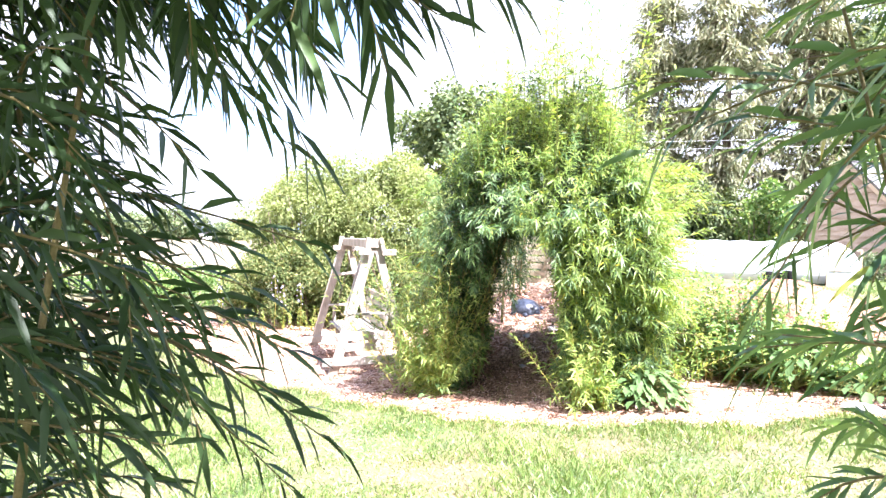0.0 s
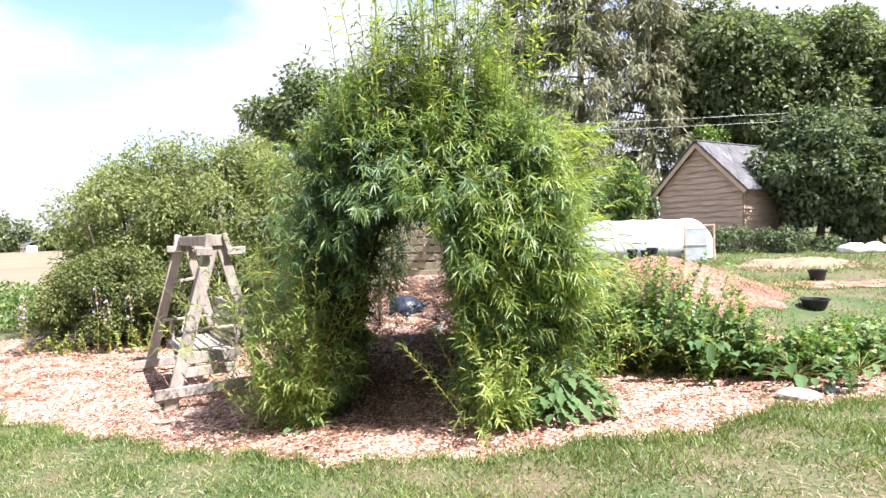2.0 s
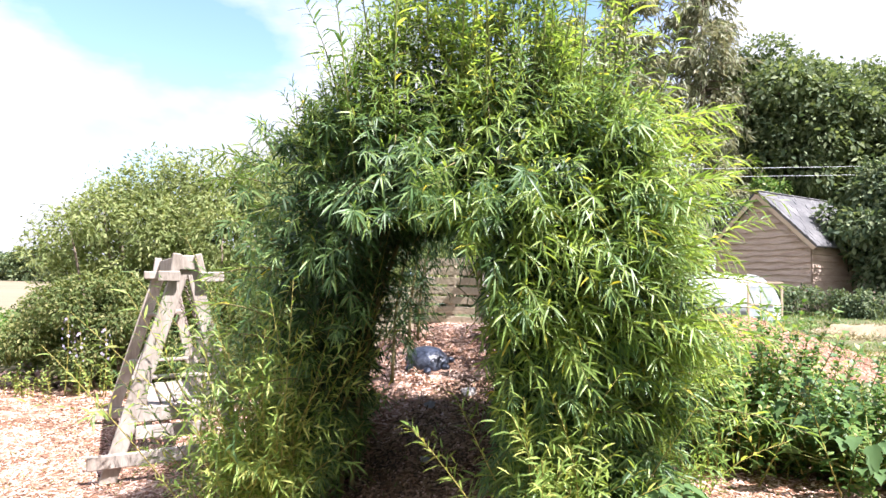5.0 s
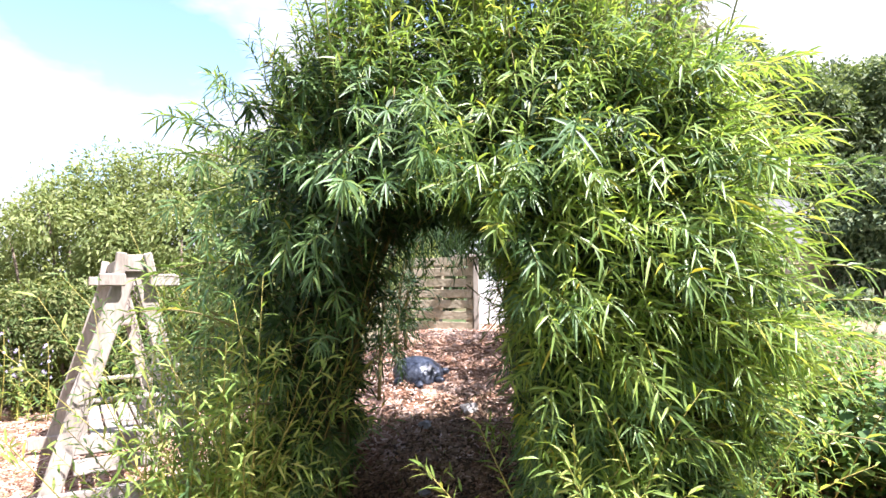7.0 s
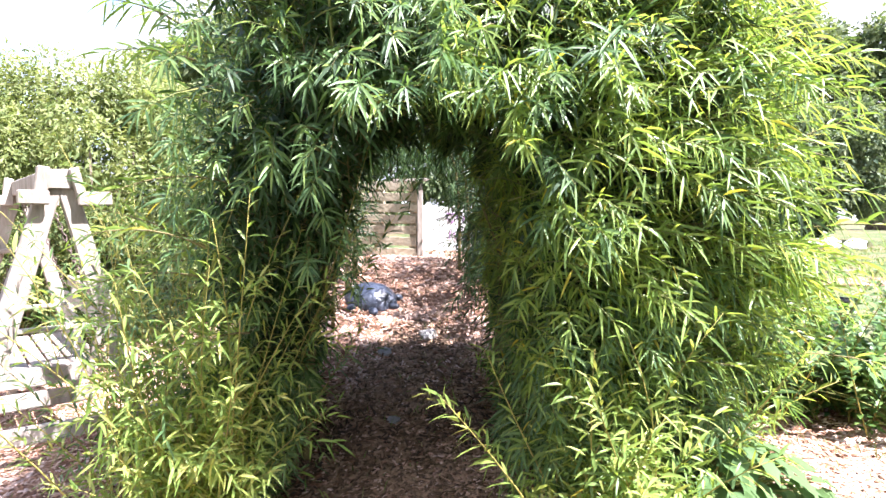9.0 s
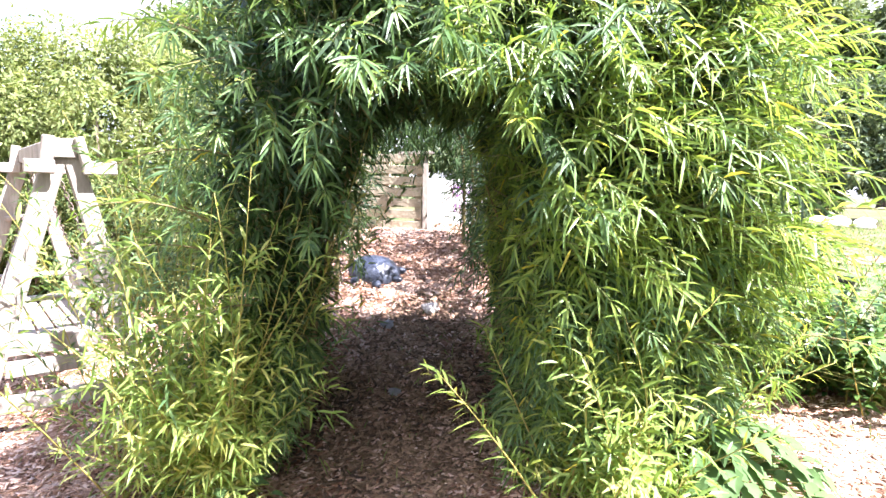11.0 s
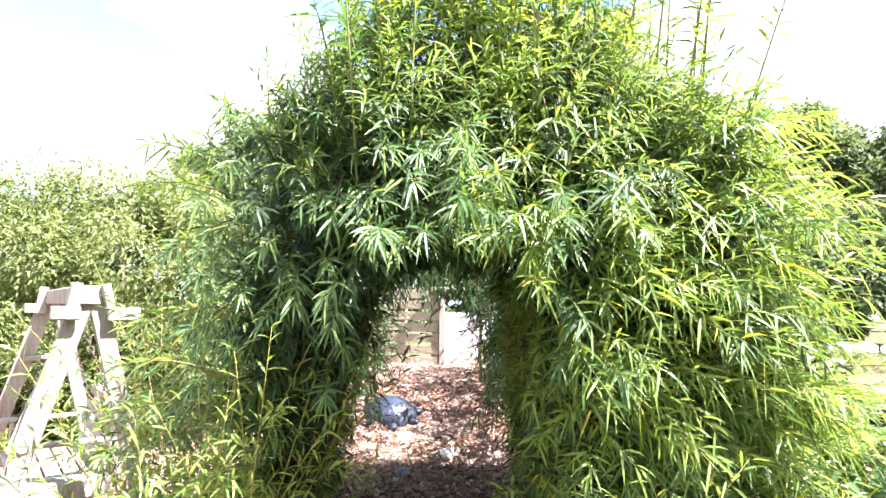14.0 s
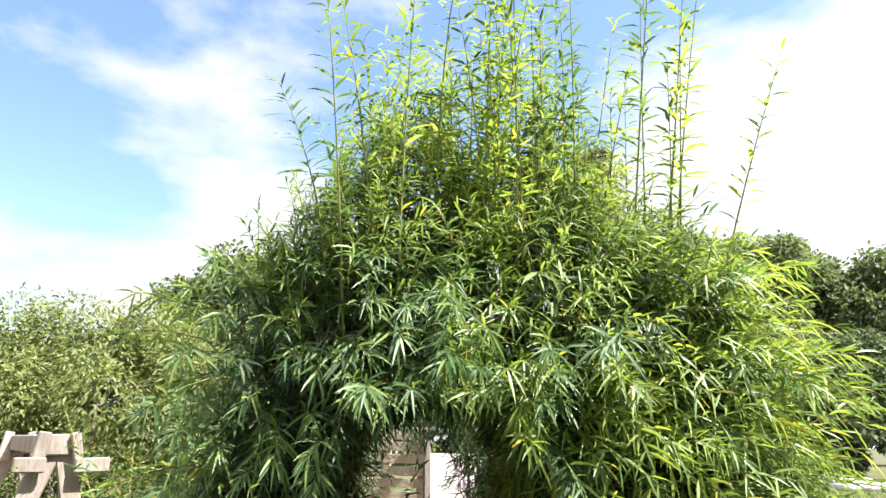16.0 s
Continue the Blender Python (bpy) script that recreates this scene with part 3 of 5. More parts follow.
def willow_arch():
    root = tagged(empty("willow_arch", 0.3, -0.2, 0), "living willow arch with dense narrow green leaves", "willow arch")
    off = Matrix.Translation((-0.3, 0.2, 0))

    def child(name, arrays, mat, label=""):
        ob = mesh_np(name, *arrays, mat, smooth=False)
        ob.parent, ob.matrix_parent_inverse = root, off
        if label:
            ob["label"] = label
        return ob

    # hoops of planted rods, bent over and tied
    for k, y in enumerate((-0.55, -0.25, 0.1, 0.45)):
        for j in range(3):
            xl, xr = -0.46 - 0.1 * j + RNG.normal(0, 0.03), 0.98 + 0.12 * j + RNG.normal(0, 0.03)
            u = np.linspace(0, 1, 22)
            zt = 2.16 + 0.12 * j
            xs = xl + (xr - xl) * (0.5 - 0.5 * np.cos(np.pi * u)) + 0.02 * np.sin(9 * u + k)
            zs = zt * np.sin(np.pi * u) ** 0.55
            ys = y + 0.45 * np.clip(1 - 2 * u, 0, 1) * (y < 0) + 0.25 * np.clip(2 * u - 1, 0, 1) * (y < 0) + 0.05 * np.sin(7 * u + j + k)
            zs = zs + (1 - np.sin(np.pi * u) ** 0.55) * ground_z(xs, ys) - 0.03 * (np.abs(u - 0.5) > 0.49)
            child("rod", tube_arrays(np.stack([xs, ys, zs], -1)[None], (0.019 - 0.012 * np.abs(u - 0.5))[None] * RNG.uniform(0.8, 1.3), 6), ROD)
    for k in range(14):
        left = k % 2 == 0
        x = -0.5 + RNG.normal(0, 0.13) if left else 0.85 + RNG.normal(0, 0.16)
        y = RNG.uniform(0.1 if left else -0.15, 0.6)
        z = gz(x, y)
        u = np.linspace(0, 1, 10)
        lean = RNG.normal(0, 0.12) + (0.22 if left else -0.1)
        pts = np.stack([x + lean * u * u, y + RNG.normal(0, 0.15) * u, z - 0.03 + RNG.uniform(1.6, 2.4) * u], -1)
        child("rod", tube_arrays(pts[None], (RNG.uniform(0.012, 0.026) * (1 - 0.6 * u))[None], 6), ROD)
    # rods woven slantwise through the sides
    for k in range(72):
        left = k % 2 == 0
        u = np.linspace(0, 1, 9)
        x0 = RNG.uniform(-0.68, -0.42) if left else RNG.uniform(0.68, 1.15)
        lo = 0.05 if left else -0.2
        y0 = RNG.uniform(lo, 0.6)
        y1 = np.clip(y0 + RNG.choice([-1, 1]) * RNG.uniform(0.2, 0.7), lo - 0.25, 0.65)
        z0, z1 = RNG.uniform(0.0, 1.0), RNG.uniform(1.3, 2.3)
        inn = (0.22 if left else -0.2) * u ** 4
        pts = np.stack([x0 + inn + 0.03 * np.sin(8 * u + k), y0 + (y1 - y0) * u, gz(x0, y0) - 0.03 + z0 * 0.3 + (z1 - z0 * 0.3) * u], -1)
        child("rod", tube_arrays(pts[None], (RNG.uniform(0.006, 0.015) * (1 - 0.5 * u))[None], 5), ROD)
    # a stout bare stem that leans over the passage
    for x, y, reach, r in ((-0.42, 0.0, 0.42, 0.021), (-0.5, 0.3, 0.4, 0.017), (0.66, 0.1, -0.12, 0.016)):
        u = np.linspace(0, 1, 14)
        pts = np.stack([x + reach * u ** 2.2, y + 0.04 * np.sin(4 * u), gz(x, y) - 0.04 + 1.98 * u ** 0.9], -1)
        child("stem", tube_arrays(pts[None], (r * (1 - 0.45 * u))[None], 7), ROD, "bare grey-brown willow stem")

    def outward(p):
        m = len(p)
        mid = np.stack([np.where(p[:, 0] < 0.2, -0.5, 0.8), np.full(m, -0.1), np.clip(p[:, 2] - 0.1, 0, 2.3)], -1)
        return unit((p - mid) * np.array([1, 0.9, 0.8]) + RNG.normal(0, 0.15, (m, 3)))

    # leaves deep in the body, in the leaf copy coloured dark for shade
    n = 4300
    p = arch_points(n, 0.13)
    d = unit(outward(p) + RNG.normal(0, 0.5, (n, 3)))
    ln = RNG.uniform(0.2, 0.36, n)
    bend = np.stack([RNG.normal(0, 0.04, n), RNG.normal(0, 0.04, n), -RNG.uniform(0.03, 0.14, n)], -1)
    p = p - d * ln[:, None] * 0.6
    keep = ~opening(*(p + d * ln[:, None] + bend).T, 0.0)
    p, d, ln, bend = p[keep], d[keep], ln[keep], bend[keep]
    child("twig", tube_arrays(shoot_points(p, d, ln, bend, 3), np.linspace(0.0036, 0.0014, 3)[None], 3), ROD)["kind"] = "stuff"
    child("foliage", shoot_leaves(p, d, ln, bend, 15, 0.105, 0.0155, shape="slim"), WILLOW_SHADED, "dark green leaves inside the arch, coloured for shade")["kind"] = "stuff"
    # leafy shoots round the outside: open tufts on the shaded side, long feathery shoots on the sunny side
    n = 3300
    p = arch_points(n, 0.0, 0.17)
    o = outward(p)
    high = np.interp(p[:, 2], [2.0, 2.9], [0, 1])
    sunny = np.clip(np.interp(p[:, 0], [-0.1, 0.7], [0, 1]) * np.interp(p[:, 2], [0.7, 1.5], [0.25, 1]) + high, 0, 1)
    d = unit(o + np.stack([0.35 * sunny * (p[:, 0] > 0.5), np.zeros(n), 0.2 + 0.35 * sunny + 0.5 * high], -1) + RNG.normal(0, 0.22, (n, 3)))
    ln = RNG.uniform(0.2, 0.4, n) * (1 + 0.45 * sunny)
    bend = np.stack([RNG.normal(0, 0.05, n), RNG.normal(0, 0.05, n), -RNG.uniform(0.10, 0.22, n) * (1 - 0.8 * high)], -1) * (ln / 0.35)[:, None]
    p = p - d * ln[:, None] * 0.72
    tip = p + d * ln[:, None] + bend
    shaded = (tip[:, 0] < 0.2) & (tip[:, 2] < 2.45) & (tip[:, 2] > 0.85)
    inner = opening(*tip.T, 0.26) & (tip[:, 0] < 0.2) & (tip[:, 2] > 0.75) & (tip[:, 2] < 1.9) & (tip[:, 1] > -1.15)
    keep = ~opening(*(tip + d * 0.05).T, -0.03) & ~(shaded & (RNG.random(n) < 0.7)) & ~(inner & (RNG.random(n) < 0.8))
    p, d, ln, bend, tip, sunny = p[keep], d[keep], ln[keep], bend[keep], tip[keep], sunny[keep]
    way = unit(d * ln[:, None] + 2 * bend)
    child("twig", tube_arrays(shoot_points(p, d, ln, bend, 4), np.linspace(0.0036, 0.0013, 4)[None], 3), GREEN_ROD)["kind"] = "stuff"
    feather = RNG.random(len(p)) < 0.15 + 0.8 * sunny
    # young marks shoots given the lit leaf copy, mostly sunny side and crown
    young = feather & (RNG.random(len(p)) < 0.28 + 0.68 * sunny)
    q = ~feather
    low_leaves = shoot_leaves(p[q], d[q], ln[q], bend[q], 6, 0.10, 0.0115, first=0.4, spread=1.3, droop=0.4)
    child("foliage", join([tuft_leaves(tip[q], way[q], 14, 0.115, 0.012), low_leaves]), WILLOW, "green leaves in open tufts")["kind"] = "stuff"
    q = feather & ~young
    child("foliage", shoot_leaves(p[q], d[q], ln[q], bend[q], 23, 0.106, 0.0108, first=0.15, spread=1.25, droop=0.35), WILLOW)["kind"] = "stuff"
    child("foliage", shoot_leaves(p[young], d[young], ln[young], bend[young], 23, 0.110, 0.0114, first=0.15, spread=1.25, droop=0.35), WILLOW_LIT, "leaves coloured light green for sunlight")["kind"] = "stuff"
    # leading shoots that stand up out of the crown
    n = 84
    x = np.clip(RNG.normal(0.42, 0.52, n), -0.75, 1.3)
    y = RNG.uniform(-0.95, 0.25, n)
    p = np.stack([x, y, RNG.uniform(1.9, 2.5, n)], -1)
    d = unit(np.stack([(x - 0.4) * 0.12 + RNG.normal(0, 0.06, n), (y + 0.3) * 0.2 + RNG.normal(0, 0.06, n), np.ones(n)], -1))
    top = np.interp(x, [-0.7, -0.4, 0.0, 0.6, 1.2, 1.45], [3.3, 3.6, 4.25, 4.5, 4.3, 3.5]) - np.abs(RNG.normal(0, 0.42, n)) - 0.1
    ln = top - p[:, 2]
    bend = np.stack([RNG.normal(0, 0.10, n), RNG.normal(0, 0.10, n), -RNG.uniform(0, 0.1, n)], -1)
    for row in shoot_points(p, d, ln, bend, 9):
        child("leader", tube_arrays(row[None], np.linspace(0.0065, 0.0013, 9)[None], 4), GREEN_ROD)
    # every other leader is brightened with the lit leaf copy
    for k, leaf in enumerate((WILLOW, WILLOW_LIT)):
        child("foliage", shoot_leaves(p[k::2], d[k::2], ln[k::2], bend[k::2], 58, 0.14, 0.019, first=0.04, spread=1.7, droop=0.35), leaf, "leaves coloured light green for sunlight")["kind"] = "stuff"
    # long shoots that arch out to the sides
    n = 250
    right = RNG.random(n) < 0.86
    p = np.stack([np.where(right, RNG.uniform(0.7, 1.45, n), RNG.uniform(-0.8, -0.5, n)), RNG.uniform(-1.0, 0.3, n), RNG.uniform(0.9, 2.5, n)], -1)
    d = unit(np.stack([np.where(right, 1.0, -0.7), RNG.normal(-0.25, 0.35, n), RNG.uniform(0.15, 0.95, n)], -1))
    ln = np.where(right, RNG.uniform(0.35, 0.78, n), RNG.uniform(0.3, 0.6, n))
    ln = np.where(right & (RNG.random(n) < 0.03), RNG.uniform(1.0, 1.3, n), ln)
    bend = np.stack([np.zeros(n), np.zeros(n), -RNG.uniform(0.15, 0.4, n)], -1) * ln[:, None]
    for row in shoot_points(p, d, ln, bend, 7):
        child("side_shoot", tube_arrays(row[None], np.linspace(0.005, 0.0013, 7)[None], 4), ROD)
    child("foliage", shoot_leaves(p, d, ln, bend, 32, 0.118, 0.0132, spread=1.2, droop=0.4), WILLOW_LIT, "leaves coloured light green for sunlight")["kind"] = "stuff"
    # rear of the tunnel: thin rods with leaves hanging in a fringe
    for x, y in ((-0.42, 1.3), (-0.36, 1.75), (-0.33, 2.1), (0.78, 1.5), (0.66, 2.0), (0.74, 2.3), (0.95, 2.4), (0.6, 2.25), (0.85, 2.8)):
        u = np.linspace(0, 1, 12)
        z = gz(x, y)
        toward = 0.3 - x
        pts = np.stack([x + toward * u ** 3, np.full(12, y) + 0.03 * np.sin(6 * u), z - 0.04 + (2.25 - z) * np.sin(u * np.pi / 2)], -1)
        child("rod", tube_arrays(pts[None], np.linspace(0.017, 0.007, 12)[None], 6), ROD)
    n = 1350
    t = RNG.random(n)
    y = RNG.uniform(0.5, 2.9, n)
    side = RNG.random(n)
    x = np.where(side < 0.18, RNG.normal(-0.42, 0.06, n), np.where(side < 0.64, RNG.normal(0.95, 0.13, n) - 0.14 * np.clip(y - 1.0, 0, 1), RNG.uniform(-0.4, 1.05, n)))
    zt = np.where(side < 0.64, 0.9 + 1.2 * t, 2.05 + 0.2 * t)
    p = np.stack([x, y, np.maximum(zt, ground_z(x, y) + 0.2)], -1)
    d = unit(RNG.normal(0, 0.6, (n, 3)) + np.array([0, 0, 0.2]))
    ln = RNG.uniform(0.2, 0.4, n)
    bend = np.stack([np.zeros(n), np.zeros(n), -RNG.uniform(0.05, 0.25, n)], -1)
    # the fringe takes the leaf copy darkened for shade
    child("foliage", shoot_leaves(p, d, ln, bend, 14, 0.105, 0.0125), WILLOW_SHADED, "leaves hanging at the tunnel's rear, darkened for shade")["kind"] = "stuff"
    return root


willow_arch()


def willow_suckers(name, boxes, count, hi, label, young):
    """Low upright shoots that spring from the ground round the arch's feet."""
    root = tagged(empty(name, *boxes[0][0]), label, "willow shoots")
    root.location = (0, 0, 0)
    chunks_l = []
    for (lo, up_), c, h in zip(boxes, count, hi):
        x, y = RNG.uniform(lo[0], up_[0], c), RNG.uniform(lo[1], up_[1], c)
        p = np.stack([x, y, ground_z(x, y) - 0.01], -1)
        d = unit(np.stack([RNG.normal(0, 0.3, c), RNG.normal(-0.08, 0.25, c), np.ones(c)], -1))
        ln = RNG.uniform(0.45, 1.0, c) * h
        bend = np.stack([RNG.normal(0, 0.16, c), RNG.normal(-0.05, 0.12, c), -RNG.uniform(0, 0.12, c)], -1)
        k = np.repeat(np.arange(c), 5)
        uu = RNG.uniform(0.06, 0.85, len(k))[:, None]
        sp = p[k] + d[k] * ln[k][:, None] * uu + bend[k] * uu * uu
        sdir = unit(d[k] * 0.7 + RNG.normal(0, 0.7, (len(k), 3)))
        sl = RNG.uniform(0.16, 0.34, len(k)) * min(h, 1.3)
        sb = np.stack([np.zeros(len(k)), np.zeros(len(k)), -RNG.uniform(0.0, 0.08, len(k))], -1)
        chunks_l.append(shoot_leaves(sp, sdir, sl, sb, 11, 0.092, 0.0125, first=0.1, spread=1.1, droop=0.3))
        for row in shoot_points(p, d, ln, bend, 7):
            mesh_np("stem", *tube_arrays(row[None], np.linspace(0.0045, 0.0012, 7)[None], 4), YOUNG_ROD, root)
        chunks_l.append(shoot_leaves(p, d, ln, bend, 36, 0.108, 0.0138, first=0.06, spread=1.2, droop=0.3))
    fo = mesh_np("foliage", *join(chunks_l), young, root)
    fo["kind"] = "stuff"
    return root


willow_suckers("willow_shoots", [((-1.15, -0.75), (-0.64, -0.4)), ((-0.92, -0.85), (-0.58, -0.62))], [46, 28], [1.7, 0.85], "yellow-green young willow shoots at the arch's foot", WILLOW_YOUNG)
willow_suckers("willow_shoots", [((0.72, -1.3), (1.05, -1.05))], [9], [1.2], "slender yellow-green willow shoots before the arch", WILLOW_YOUNG)
willow_suckers("willow_shoots", [((-1.5, -0.1), (-0.75, 0.6)), ((-0.95, -0.5), (-0.65, 0.2))], [32, 14], [1.95, 2.25], "tall feathery willow shoots standing beside the arch", WILLOW)
# shoots right of the opening are brightened by the lit leaf colour
willow_suckers("willow_shoots", [((0.68, -1.32), (1.1, -1.0)), ((0.7, -1.15), (1.15, -0.8)), ((1.25, -0.6), (1.8, -0.2))], [15, 12, 14], [0.7, 1.0, 1.15], "bushy green willow shoots beside the arch opening", WILLOW_LIT)

# ---- shrubs, hedge and trees ----


def leaf_cloud(blobs, per, size, shape="oval", inner=0.55, wide=0.5, droop=0.2):
    """Leaves in the shells of many ellipsoid clumps (x, y, z, rx, ry, rz)."""
    blobs = np.asarray(blobs, float)
    vol = blobs[:, 3] * blobs[:, 5] + blobs[:, 3] * blobs[:, 4] + blobs[:, 4] * blobs[:, 5]
    cnt = np.maximum((per * vol / vol.sum()).astype(int), 6)
    idx = np.repeat(np.arange(len(blobs)), cnt)
    m = len(idx)
    dirs = unit(RNG.normal(0, 1, (m, 3)))
    r = RNG.uniform(inner, 1.0, m) ** 0.7 * (1 + 0.12 * RNG.normal(0, 1, m))
    pos = blobs[idx, :3] + dirs * r[:, None] * blobs[idx, 3:6]
    pos[:, 2] = np.maximum(pos[:, 2], ground_z(pos[:, 0], pos[:, 1]) + 0.02)
    way = unit(dirs * 0.8 + RNG.normal(0, 0.6, (m, 3)) + np.array([0, 0, -0.15]))
    up = unit(dirs + np.array([0, 0, 0.7]) + RNG.normal(0, 0.45, (m, 3)))
    s = size * RNG.uniform(0.6, 1.3, m)
    return leaf_arrays(pos, way, up, s, s * wide, droop=droop, shape=shape)


def clumps(center, radii, n, r, seed, squash=0.85, low=-0.9):
    """Clump centres over the shell of a big crown."""
    g = np.random.default_rng(seed)
    d = unit(g.normal(0, 1, (n * 3, 3)))
    d = d[d[:, 2] > low][:n]
    k = g.uniform(0.55, 0.95, len(d))[:, None]
    c = np.asarray(center) + d * k * np.asarray(radii)
    rr = g.uniform(0.6, 1.35, len(d)) * r
    return np.stack([*c.T, rr, rr, rr * squash], -1)


def tree(name, label, x, y, trunk_h, blobs, per, size, leaf, radius=0.25, category="tree", shape="far", wide=0.55):
    z = gz(x, y)
    root = tagged(empty(name, x, y, z), label, category)
    off = Matrix.Translation((-x, -y, -z))
    blobs = np.asarray(blobs, float)
    u = np.linspace(0, 1, 9)
    pts = np.stack([x + 0.15 * np.sin(3 * u), y + 0.1 * np.sin(2 * u), z - 0.1 + (trunk_h - z) * u], -1)
    tk = mesh_np("trunk", *tube_arrays(pts[None], (radius * (1.25 - 0.95 * u ** 0.7))[None], 9), BARK, smooth=True)
    pick = blobs[RNG.choice(len(blobs), min(len(blobs), 22), replace=False)]
    lim = []
    for b in pick:
        f = RNG.uniform(0.3, 0.95)
        s0 = np.array([np.interp(f, u, pts[:, k]) for k in range(3)])
        t = np.linspace(0, 1, 6)[:, None]
        lim.append(s0 + (b[:3] - s0) * t + np.array([0, 0, 0.25]) * np.sin(np.pi * t))
    lb = [mesh_np("limb", *tube_arrays(np.array([q]), np.linspace(radius * 0.35, radius * 0.08, 6)[None], 5), BARK, smooth=True) for q in lim]
    cr = mesh_np("crown", *leaf_cloud(blobs, per, size, shape, wide=wide), leaf)
    for o in (tk, *lb, cr):
        o.parent, o.matrix_parent_inverse = root, off
    return root


def bush(name, label, blobs, per, size, leaf, category="shrub", shape="far", wide=0.5, stems=14):
    blobs = np.asarray(blobs, float)
    x, y = blobs[:, 0].mean(), blobs[:, 1].mean()
    z = gz(x, y)
    root = tagged(empty(name, x, y, z), label, category)
    off = Matrix.Translation((-x, -y, -z))
    pick = blobs[RNG.choice(len(blobs), min(len(blobs), stems), replace=False)]
    t = np.linspace(0, 1, 5)[:, None]
    st = []
    for b in pick:
        s0 = np.array([b[0] * 0.8 + x * 0.2, b[1] * 0.8 + y * 0.2, 0])
        s0[2] = gz(s0[0], s0[1]) - 0.03
        st.append(s0 + (b[:3] - s0) * t)
    hgt = max(0.3, blobs[:, 2].max())
    so = [mesh_np("stem", *tube_arrays(np.array([q]), np.linspace(0.02, 0.006, 5)[None] * min(hgt, 2.0), 5), BARK) for q in st]
    fo = mesh_np("foliage", *leaf_cloud(blobs, per, size, shape, wide=wide), leaf)
    fo["kind"] = "stuff"
    for o in (*so, fo):
        o.parent, o.matrix_parent_inverse = root, off
    return root


# tall grey-green hedge behind the swing
hb = np.concatenate([clumps((-5.5, 5.4, 1.9), (1.55, 1.4, 1.45), 70, 0.42, 3), clumps((-3.9, 5.6, 1.9), (1.9, 1.4, 1.55), 80, 0.42, 4), clumps((-2.0, 5.9, 1.6), (1.6, 1.3, 1.5), 60, 0.42, 5)])
bush("hedge", "tall rounded grey-green willow hedge beside the path", hb, 125000, 0.085, HEDGE_LEAF, "hedge", shape="far", wide=0.36, stems=40)
lb_ = np.concatenate([clumps((-5.3, 4.0, 0.75), (1.35, 0.75, 0.85), 60, 0.24, 6), clumps((-3.6, 4.2, 0.75), (1.5, 0.75, 0.9), 60, 0.24, 8)])
bush("hedge", "low dark clipped hedge at the path's edge", lb_, 60000, 0.06, LOW_HEDGE_LEAF, "hedge", shape="far", wide=0.45, stems=40)
# trees at the back
tree("tree", "dark green broadleaf tree behind the hedge", -5.0, 19.0, 6.0, np.concatenate([clumps((-5.5, 19, 5.3), (3.3, 2.6, 2.8), 90, 0.7, 11), clumps((-1.5, 20, 5.2), (3.0, 2.5, 2.6), 70, 0.7, 12)]), 40000, 0.24, OAK_LEAF)
tree("tree", "broad dark green sycamore tree above the shed", 12.5, 24.0, 9.0, np.concatenate([clumps((11.8, 24, 7.6), (3.2, 2.8, 4.3), 110, 0.85, 13), clumps((16.0, 24, 7.2), (3.4, 2.8, 4.0), 100, 0.85, 14)]), 105000, 0.24, OAK_LEAF, 0.4)
tree("tree", "dark green broadleaf tree at the garden's edge", 20.5, 23.0, 7.5, np.concatenate([clumps((20.5, 23, 6.2), (3.6, 3, 4.0), 100, 0.85, 15), clumps((25, 22, 5.5), (3.6, 3, 4.0), 80, 0.85, 16)]), 62000, 0.25, OAK_LEAF, 0.35)
tree("tree", "bushy elder tree beside the wooden shed", 11.9, 16.6, 3.6, np.concatenate([clumps((11.7, 16.4, 3.4), (1.7, 1.5, 2.0), 70, 0.5, 17), clumps((13.6, 16.0, 3.0), (1.8, 1.5, 2.2), 70, 0.5, 18)]), 40000, 0.19, ELDER_LEAF, 0.14)


def conifer(x, y, h, w, seed, label):
    """Tall thin-crowned conifer with drooping sprays."""
    g = np.random.default_rng(seed)
    z = gz(x, y)
    root = tagged(empty("conifer", x, y, z), label, "conifer")
    off = Matrix.Translation((-x, -y, -z))
    u = np.linspace(0, 1, 10)
    pts = np.stack([x + 0 * u, y + 0 * u, z - 0.1 + h * u], -1)
    tk = mesh_np("trunk", *tube_arrays(pts[None], (0.24 * (1.1 - u))[None], 8), BARK, smooth=True)
    n = 170
    f = g.uniform(0.10, 0.99, n)
    a = g.uniform(0, 6.28, n)
    L = w * (1.08 - f) ** 0.45 * g.uniform(0.55, 1.15, n)
    p = np.stack([np.full(n, x), np.full(n, y), z + h * f], -1)
    d = np.stack([np.cos(a), np.sin(a), g.uniform(-0.05, 0.45, n)], -1)
    bend = np.stack([np.zeros(n), np.zeros(n), -L * g.uniform(0.15, 0.45, n)], -1)
    lim = [mesh_np("limb", *tube_arrays(q[None], np.linspace(0.045, 0.012, 6)[None], 4), BARK) for q in shoot_points(p, d, L, bend, 6)]
    k = 95
    uu = g.uniform(0.25, 1, (n, k, 1))
    pos = p[:, None] + unit(d)[:, None] * L[:, None, None] * uu + bend[:, None] * uu * uu + g.normal(0, 0.16, (n, k, 3))
    way = unit(unit(d)[:, None] * 0.5 + g.normal(0, 0.5, (n, k, 3)) + np.array([0, 0, -0.75]))
    up = unit(g.normal(0, 1, (n, k, 3)))
    m = n * k
    cr = mesh_np("crown", *leaf_arrays(pos.reshape(m, 3), way.reshape(m, 3), up.reshape(m, 3), g.uniform(0.2, 0.46, m), 0.08, droop=0.2, shape="far"), CONIFER_LEAF)
    for o in (tk, *lim, cr):
        o.parent, o.matrix_parent_inverse = root, off


